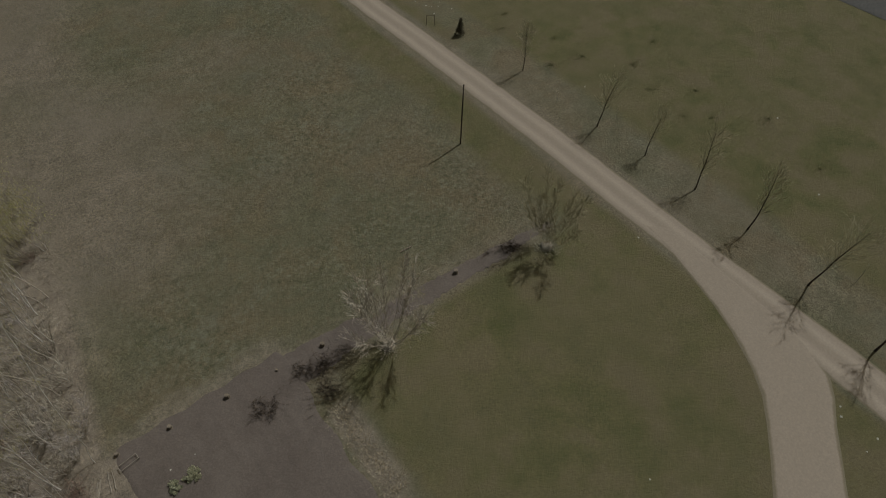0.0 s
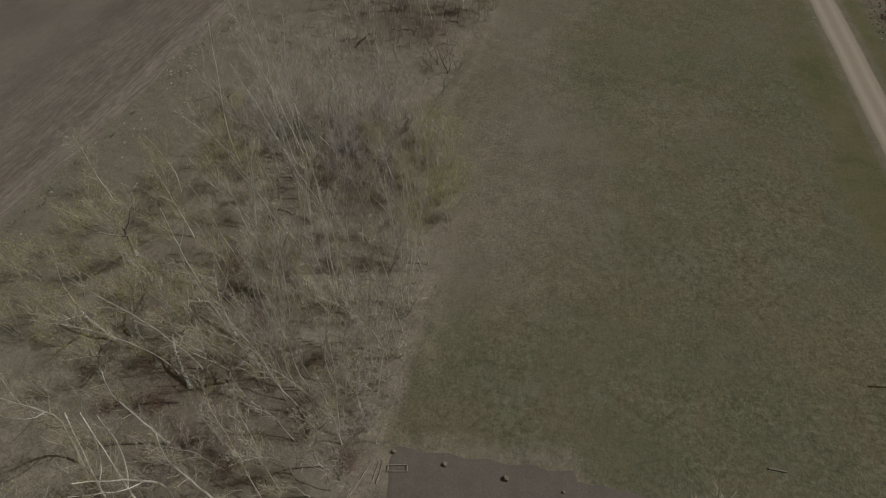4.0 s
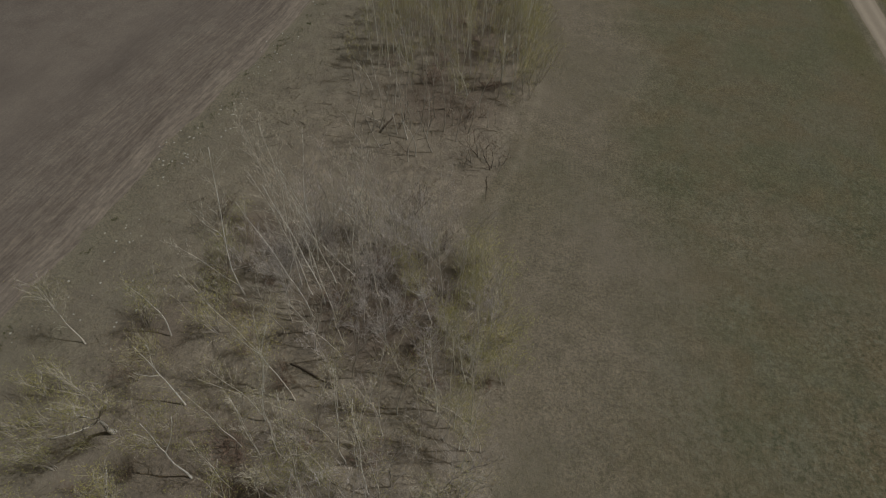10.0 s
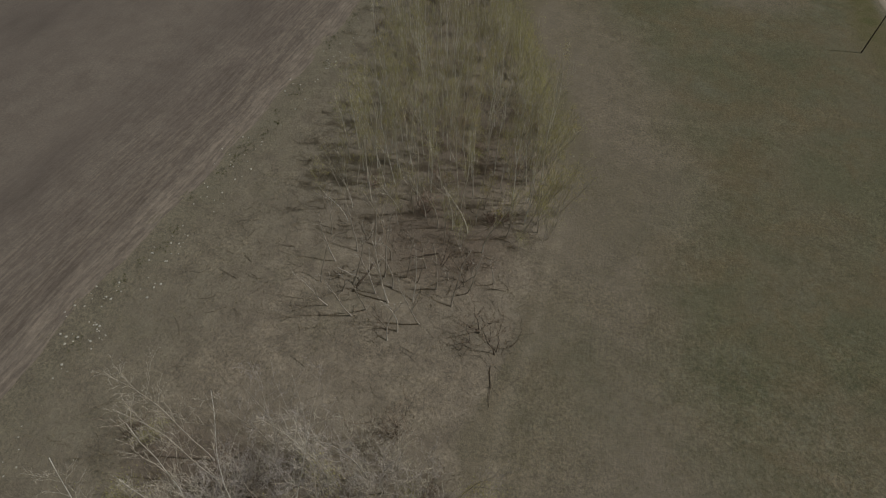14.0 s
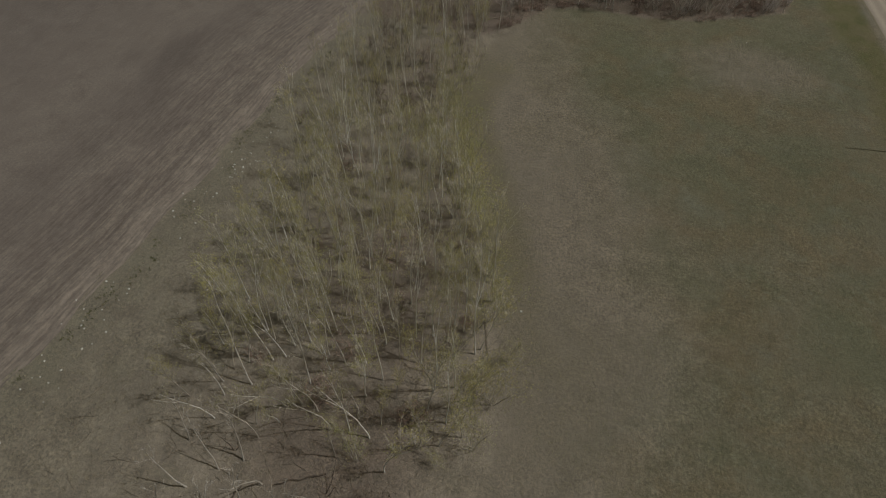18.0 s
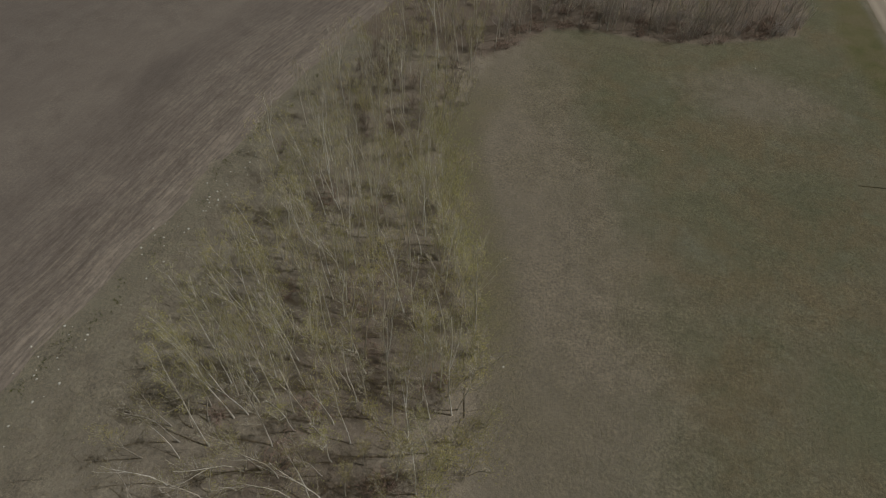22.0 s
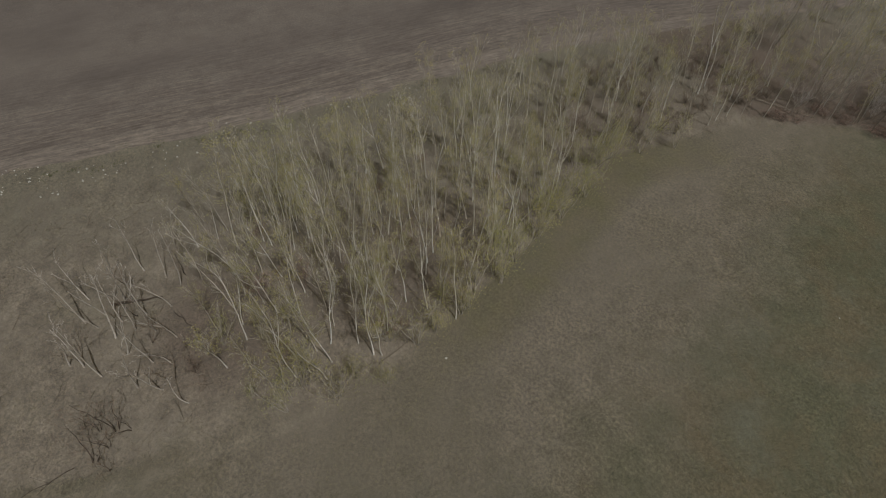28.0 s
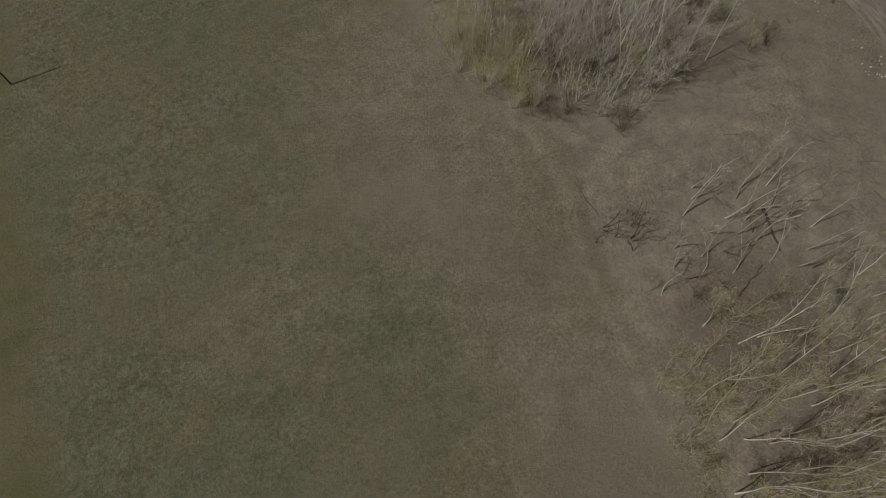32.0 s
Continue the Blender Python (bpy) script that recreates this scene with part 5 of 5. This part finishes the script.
def stump(x, y, s, seed):
    v, f = [], []
    tube(v, f, [Vector((0, 0, -0.1)), Vector((0, 0, 0.12)), Vector((0.02, 0, 0.42)), Vector((0.02, 0.01, 0.44))], [0.24, 0.2, 0.17, 0.1], 9)
    for p in v:
        k = 1 + 0.25 * noise.noise(p * 4 + Vector((seed, 0, 0)))
        p.x *= k
        p.y *= k
    ob = mesh_object("tree_stump", v, f, OLD_LOG)
    ob.location, ob.scale = (x, y, 0), (s, s, s)
    tagged(ob, "short dark cut stump at the edge of the dug soil", "stump", "stumps along the plot")


for k, (x, y) in enumerate([(0.0, 0.0), (4.15, -0.45), (8.96, -0.85), (17.8, -1.5), (32.3, -2.55), (13.4, -1.2), (26.5, -2.2), (44.0, -3.4)]):
    stump(x, y, (0.9, 1.0, 1.15, 1.1, 1.2, 0.6, 0.9, 0.8)[k], k)


def cold_frame():
    root = new("plank_frame")
    root.matrix_basis = pose(0.55, -1.25, 0.05, 0, 0, 8) @ Matrix.Diagonal((0.74, 0.74, 0.74, 1))
    tagged(root, "small open box frame of grey weathered planks", "garden frame")
    for name, x, y, sx, sy in (("side_plank", 0, 0.42, 2.0, 0.05), ("side_plank", 0, -0.42, 2.0, 0.05), ("end_plank", 1.0, 0, 0.05, 0.66), ("end_plank", -1.0, 0, 0.05, 0.66)):
        v, f = [], []
        box(v, f, pose(x, y * 0.8, 0.34), sx, sy, 0.08)
        mesh_object(name, v, f, OLD_WOOD, root)
    for x in (-0.95, 0.95):
        for y in (-0.38, 0.38):
            v, f = [], []
            box(v, f, pose(x, y * 0.8, 0.19), 0.06, 0.06, 0.44)
            mesh_object("post", v, f, DARK_WOOD, root)


cold_frame()


def stick(name, a, b, r, material, label, category, group="", lift=0.05, crook=0.03, seed=0, knots=0):
    rnd = random.Random(seed)
    a, b = Vector((a[0], a[1], lift if len(a) < 3 else a[2])), Vector((b[0], b[1], lift if len(b) < 3 else b[2]))
    n = 7
    pts = []
    for k in range(n):
        p = a.lerp(b, k / (n - 1))
        if 0 < k < n - 1:
            p = p + Vector((rnd.gauss(0, crook), rnd.gauss(0, crook), abs(rnd.gauss(0, crook * 0.5))))
        pts.append(p - a)
    v, f = [], []
    tube(v, f, pts, [r * (1.1 - 0.6 * k / (n - 1)) for k in range(n)], 7)
    root = mesh_object(name, v, f, material, smooth=True)
    root.location = a
    tagged(root, label, category, group)
    d = (b - a).normalized()
    for k in range(knots):
        o = pts[rnd.randrange(2, n - 1)]
        e = (d + Vector((rnd.gauss(0, 0.7), rnd.gauss(0, 0.7), abs(rnd.gauss(0.4, 0.3))))).normalized()
        l = rnd.uniform(0.5, 1.5)
        bv, bf = [], []
        tube(bv, bf, [o, o + e * l * 0.5, o + e * l + Vector((0, 0, 0.05))], [r * 0.4, r * 0.25, 0.008], 4)
        mesh_object("side_branch", bv, bf, material, root)
    return root


POLES = "poles lying beside the plot"
for k, (a, b) in enumerate([((-2.9, -4.0), (-1.9, -1.2)), ((-2.7, -3.7), (-1.6, -1.1)), ((-1.3, -2.6), (-1.0, -0.9)), ((-0.9, -2.6), (-0.75, -1.0)), ((-2.5, -3.3), (-1.75, -1.3))]):
    stick("wooden_pole", a, b, 0.045, OLD_WOOD, "thin pale pole lying in dry grass beside the plot", "pole", POLES, 0.05 + 0.03 * k, 0.02, k)
LOGS = "fallen trunks in the thickets"
FALLEN = [((-14.3, -9.2, 0.5), (-4.3, -12.7, 0.12), 0.12, GREY_BARK, 9), ((-5.9, -10.9, 0.1), (-6.1, -5.0, 1.0), 0.055, OLD_LOG, 3), ((-12.5, -11.2, 0.3), (-11.6, -14.6, 0.1), 0.07, OLD_LOG, 1),
          ((-8.8, -6.4, 0.2), (-6.6, -5.8, 0.6), 0.05, GREY_BARK, 5), ((-16.3, 55.9, 0.7), (-15.4, 60.0, 0.1), 0.10, DARK_BARK, 1), ((1.2, 74.3, 0.2), (0.0, 80.3, 0.15), 0.04, OLD_LOG, 3),
          ((0.2, 70.0, 0.12), (1.0, 74.3, 0.2), 0.035, OLD_LOG, 2), ((-2.9, 50.4, 0.1), (-2.6, 46.7, 0.12), 0.035, DARK_BARK, 4), ((-18.8, 58.0, 0.7), (-16.0, 57.3, 0.1), 0.045, GREY_BARK, 6),
          ((-8.0, 130.5, 0.3), (-1.5, 134.0, 0.15), 0.055, OLD_LOG, 2), ((-4.4, 91.5, 0.2), (-8.6, 100.5, 0.8), 0.045, GREY_BARK, 3), ((-17.5, 24.0, 0.1), (-13.0, 22.5, 0.3), 0.09, DARK_BARK, 3), ((-24.0, 0.5, 0.1), (-18.5, 1.5, 0.4), 0.10, DARK_BARK, 3), ((-9.5, 62.0, 0.1), (-13.0, 60.5, 0.3), 0.06, DARK_BARK, 2)]
for k, (a, b, r, mat, n) in enumerate(FALLEN):
    stick("fallen_trunk", a, b, r, mat, "fallen %s trunk lying on leaf litter" % {"birch_bark": "white birch", "grey_bark": "grey", "dark_bark": "dark rotting", "rotting_bark": "brown rotting"}[mat.name], "log", LOGS, 0.1, 0.06, 40 + k, n)


def plank():
    root_v, root_f = [], []
    box(root_v, root_f, pose(0, 0, 0), 7.4, 0.26, 0.06)
    ob = mesh_object("pale_plank", root_v, root_f, STONE)
    ob.matrix_basis = pose(9.75, -22.9, 0.13, 0, 0, -9.3)
    tagged(ob, "long pale plank lying on the dug soil", "plank")


plank()


def board(x, y, turn, length):
    v, f = [], []
    box(v, f, pose(0, 0, 0), length, 0.13, 0.05)
    ob = mesh_object("weathered_board", v, f, OLD_LOG)
    ob.matrix_basis = pose(x, y, 0.12, 0, 0, turn)
    tagged(ob, "short weathered board lying in the meadow grass", "board")


board(30.1, 2.85, -3, 1.4)


def tussock(x, y, r, seed):
    rnd = random.Random(seed)
    v, f = [], []
    for _ in range(520):
        a, q = rnd.uniform(0, 6.28), abs(rnd.gauss(0, 1.1 * r))
        h = 0.10 * rnd.uniform(0.5, 1.2)
        o = Vector((q * 1.5 * math.cos(a), q * math.sin(a), -0.03))
        b = rnd.uniform(0, 6.28)
        w = Vector((math.cos(b), math.sin(b), 0)) * 0.03
        k = len(v)
        v += [o - w, o + w, o + Vector((rnd.gauss(0, 0.12), rnd.gauss(0, 0.12), h))]
        f.append((k, k + 1, k + 2))
    ob = mesh_object("grass_tussock", v, f, TUSSOCK)
    ob.location = (x, y, float(terrain(np.array(x), np.array(y))))
    tagged(ob, "low dark green grass tussock beyond the track", "grass tussock", "tussocks beyond the track", "stuff")


for k, (x, y, r) in enumerate([(65.3, 27.7, 0.9), (69.4, 21.2, 0.7), (69.3, 15.6, 0.8), (64.5, 16.8, 0.6), (70.1, -1.1, 1.3), (75.5, 1.3, 1.1), (74.7, -16.7, 1.2), (73.4, 10.0, 0.7), (66.5, 24.0, 0.7), (72.5, -3.5, 1.0), (71.0, 5.0, 0.8), (78.0, -8.0, 1.0), (80.0, 12.0, 0.9), (68.0, 30.5, 0.8)]):
    tussock(x, y, r, k)
for k, (x, y, s) in enumerate([(-2.4, -18.6, 0.7), (4.6, -26.5, 0.6), (-1.5, -21.0, 0.5)]):
    b = copy_thing(thicket_shrubs[k], pose(x, y, 0, 0, 0, 120 * k))
    b.scale = (s, s, s * 0.8)
    tagged(b, "dense dark bare shrub at the edge of the plot", "shrub", "garden shrubs")


def goal_frame():
    root = new("garden_arch")
    root.matrix_basis = pose(57.3, 34.7, 0, 0, 0, -40)
    tagged(root, "small arch of three dark poles standing in the roadside grass", "arch")
    for x in (-0.6, 0.6):
        v, f = [], []
        tube(v, f, [Vector((x, 0, -0.1)), Vector((x, 0.01, 0.8)), Vector((x, 0, 1.6))], [0.035, 0.032, 0.03], 7)
        mesh_object("post", v, f, DARK_WOOD, root)
    v, f = [], []
    tube(v, f, [Vector((-0.7, 0, 1.55)), Vector((0, 0, 1.57)), Vector((0.7, 0, 1.55))], [0.03, 0.03, 0.03], 7)
    mesh_object("crossbar", v, f, DARK_WOOD, root)


goal_frame()


def spruce(x, y, h):
    root = new("spruce_tree")
    root.location = (x, y, 0)
    tagged(root, "small dark spruce in the roadside grass", "tree")
    v, f = [], []
    tube(v, f, [Vector((0, 0, -0.1)), Vector((0, 0, h * 0.5)), Vector((0, 0, h))], [0.07, 0.045, 0.01], 6)
    mesh_object("trunk", v, f, DARK_BARK, root)
    bv, bf, tips = [], [], []
    for k in range(70):
        u = 0.08 + 0.9 * k / 70
        a = k * 2.4
        l = 0.30 * h * (1 - u) + 0.1
        d = Vector((math.cos(a), math.sin(a), -0.15))
        p = Vector((0, 0, h * u))
        tube(bv, bf, [p, p + d * l * 0.6, p + d * l + Vector((0, 0, 0.06))], [0.014, 0.01, 0.004], 3)
        tips += [p + d * l * q for q in (0.3, 0.5, 0.7, 0.85, 1.0)]
    tagged(mesh_object("branchwork", bv, bf, DARK_BARK, root), kind="stuff")
    lv, lf = leaf_cloud(tips, 1600, 0.13, 3, 0.07)
    mesh_object("needles", lv, lf, SPRUCE_GREEN, root)


spruce(59.2, 30.1, 2.6)


# ---------------------------------------------------------------- stones, clods, tufts
def rock_mesh(seed, squash):
    bm = bmesh.new()
    bmesh.ops.create_icosphere(bm, subdivisions=1, radius=0.5)
    for v in bm.verts:
        v.co *= 1 + 0.35 * noise.noise(v.co * 2.2 + Vector((seed * 5.1, 0, 0)))
        v.co.z = v.co.z * squash + 0.18
    me = bpy.data.meshes.new("stone")
    bm.to_mesh(me)
    bm.free()
    return me


stone_meshes = [rock_mesh(k, 0.6) for k in range(4)]
for me in stone_meshes:
    me.materials.append(STONE)
clod_meshes = [rock_mesh(10 + k, 0.7) for k in range(4)]
for me in clod_meshes:
    me.materials.append(CLOD)


def strew(name, meshes, places, sizes, label, category, group, seed):
    rnd = random.Random(seed)
    for x, y in places:
        ob = new(name, rnd.choice(meshes))
        s = rnd.uniform(*sizes)
        ob.matrix_basis = pose(x, y, float(terrain(np.array(x), np.array(y))) - 0.02, 0, 0, rnd.uniform(0, 360)) @ Matrix.Diagonal((s, s * rnd.uniform(0.7, 1), s, 1))
        tagged(ob, label, category, group)


rnd = random.Random(51)
spots = []
for cx, cy, n, rx, ry in [(-39.2, 47.8, 22, 1.2, 2.6), (-39.0, 36.0, 9, 0.9, 2.0), (-36.2, 57.6, 13, 1.0, 2.8), (-29.6, 94.0, 11, 0.9, 2.0), (-33.0, 86.0, 6, 0.7, 1.5), (-36.5, 66.5, 6, 0.7, 3.0), (-34.8, 26.5, 14, 2.4, 2.2), (-33.8, 71.5, 5, 0.7, 2.0)]:
    spots += [(cx + rnd.gauss(0, rx), cy + rnd.gauss(0, ry)) for _ in range(n)]
spots += [(float(along(FIELD_EDGE, y)) + rnd.uniform(1.5, 5), y) for y in [rnd.uniform(15, 120) for _ in range(40)]]
spots += [(cx + rnd.gauss(0, 1.0), cy + rnd.gauss(0, 2.2)) for cx, cy, n in [(-39.2, 47.8, 16), (-36.4, 57.0, 12), (-29.8, 94.0, 10), (-31.0, 88.0, 8), (-34.5, 27.0, 8), (-35.2, 73.5, 8)] for _ in range(n)]
strew("field_stone", stone_meshes, spots, (0.12, 0.28), "small pale field stone in the rough grass by the ploughed land", "stone", "stones along the field edge", 52)
dots = [(49.4, -33.1), (48.6, -33.6), (49.2, -36.4), (47.5, -36.4), (32.0, -27.1), (50.2, -10.6), (79.0, -8.6), (70.9, -18.8), (2.9, -3.7), (4.9, -3.7), (3.6, 79.5), (45.5, 101.0), (31.8, 133.0), (18.3, 112.0), (59.5, 41.6), (63.8, 47.9), (62.0, 44.3), (60.6, 38.8), (63.2, 40.7), (62.7, 36.5), (64.6, 10.6), (67.7, 7.7), (60.1, 39.6), (62.4, 39.2), (62.9, 40.1), (59.8, 42.8), (63.0, 46.0), (60.2, 39.0), (59.6, 36.9), (61.4, 38.2)]
strew("pale_stone", stone_meshes, dots, (0.14, 0.28), "single small pale stone lying on open ground", "stone", "stones in the meadow", 53)
rough = []
while len(rough) < 280:
    x, y = 58.5 + abs(rnd.gauss(0, 4)), rnd.uniform(48, 86)
    if x > float(np.interp(y, [48, 56, 65, 73, 82, 100], [62, 60.2, 59, 58.8, 59.8, 60])) + abs(rnd.gauss(0, 1.5)):
        rough.append((x, y))
heaps = [(62 + abs(rnd.gauss(0, 4.5)), rnd.uniform(55, 80)) for _ in range(14)]
stand(brushwood, heaps, 61, (0.7, 1.3), 8, used)
chips = [(59.5 + abs(rnd.gauss(0, 4)), rnd.uniform(45, 70)) for _ in range(18)]
strew("pale_stone", stone_meshes, chips, (0.14, 0.30), "small pale stone among the dark clods", "stone", "stones on the rough ground", 55)
strew("earth_clod", clod_meshes, rough, (0.1, 0.34), "dark overturned clod of earth on rough ground", "clod", "clods on the rough ground", 54)


def tufts(name, places, material, label, blade, tall, per, seed):
    rnd = np.random.RandomState(seed)
    verts, faces = [], []
    for x, y in places:
        z = float(terrain(np.array(x), np.array(y))) - 0.02
        for _ in range(per):
            a = rnd.uniform(0, 2 * math.pi)
            r = rnd.uniform(0, 0.16)
            h = tall * rnd.uniform(0.5, 1.2)
            bx, by = x + r * math.cos(a), y + r * math.sin(a)
            c, s = math.cos(a + 1.57) * blade, math.sin(a + 1.57) * blade
            o = rnd.uniform(0.2, 1.0) * h
            k = len(verts)
            verts += [(bx - c, by - s, z), (bx + c, by + s, z), (bx + math.cos(a) * o, by + math.sin(a) * o, z + h)]
            faces.append((k, k + 1, k + 2))
    ob = mesh_object(name, verts, faces, material)
    tagged(ob, label, "grass", kind="stuff")


rs = np.random.RandomState(77)
spots = []
for _ in range(26000):
    x, y = rs.uniform(-46, 2.5), rs.uniform(-20, 135)
    if along(FIELD_EDGE, y) + 1 < x < along(WOOD_EDGE, y) + 0.8:
        spots.append((x, y))
tufts("dry_grass", spots, DRY_BLADE, "dry straw-coloured grass tufts under the trees", 0.015, 0.26, 5, 1)
spots = []
for _ in range(26000):
    x, y = rs.uniform(0, 50), rs.uniform(0, 135)
    if along(WOOD_EDGE, y) + 0.5 < x < along(ROAD_LEFT, y) - 0.5:
        spots.append((x, y))
tufts("meadow_grass", spots, GREEN_BLADE, "short dull green grass tufts of the meadow", 0.02, 0.11, 5, 2)


spots = []
for cy in np.arange(14, 124, 2.3):
    if rs.rand() < 0.6:
        cx, r = float(along(FIELD_EDGE, cy)) + rs.uniform(0.6, 2.4), rs.uniform(0.25, 0.8)
        spots += [(cx + rs.normal(0, r * 0.6), cy + rs.normal(0, r)) for _ in range(int(14 * r + 4))]
tufts("field_weeds", spots, TUSSOCK, "low dark green weeds along the margin of the ploughed land", 0.035, 0.16, 7, 4)
spots = [(15.9 + rs.normal(0, 0.55), rs.uniform(-16.0, -7.0)) for _ in range(420)]
tufts("straw_stubble", spots, STRAW, "pale broken straw stalks along the edge of the dug soil", 0.018, 0.30, 5, 3)


# loose sticks added as debris that stands in for shadow streaks on the litter
def fallen_twigs(count, seed):
    rnd = random.Random(seed)
    verts, faces = [], []
    while count:
        x, y = rnd.uniform(-42, 2), rnd.uniform(-22, 135)
        if not along(FIELD_EDGE, y) + 7 < x < along(WOOD_EDGE, y) - 0.4 or (42 < y < 50 and rnd.random() < 0.8):
            continue
        count -= 1
        a, l, r = rnd.uniform(0, 2 * math.pi), rnd.uniform(0.5, 2.6), rnd.uniform(0.012, 0.032)
        p = Vector((x, y, float(terrain(np.array(x), np.array(y))) + 0.05))
        d = Vector((math.cos(a), math.sin(a), rnd.uniform(0, 0.15)))
        e = Vector((-d.y, d.x, 0)) * rnd.gauss(0, 0.12)
        mid, end = p + d * l * 0.5 + e * l, p + d * l
        tube(verts, faces, [p, mid, end], [r, r * 0.8, r * 0.4], 3)
        if l > 1.2:
            tube(verts, faces, [mid, mid + (d + e * 6).normalized() * l * 0.35], [r * 0.6, r * 0.3], 3)
    ob = mesh_object("fallen_twigs", verts, faces, OLD_LOG)
    tagged(ob, "brown twigs and sticks added over the leaf litter for its dark shadow streaks", "twigs", kind="stuff")


fallen_twigs(2600, 91)
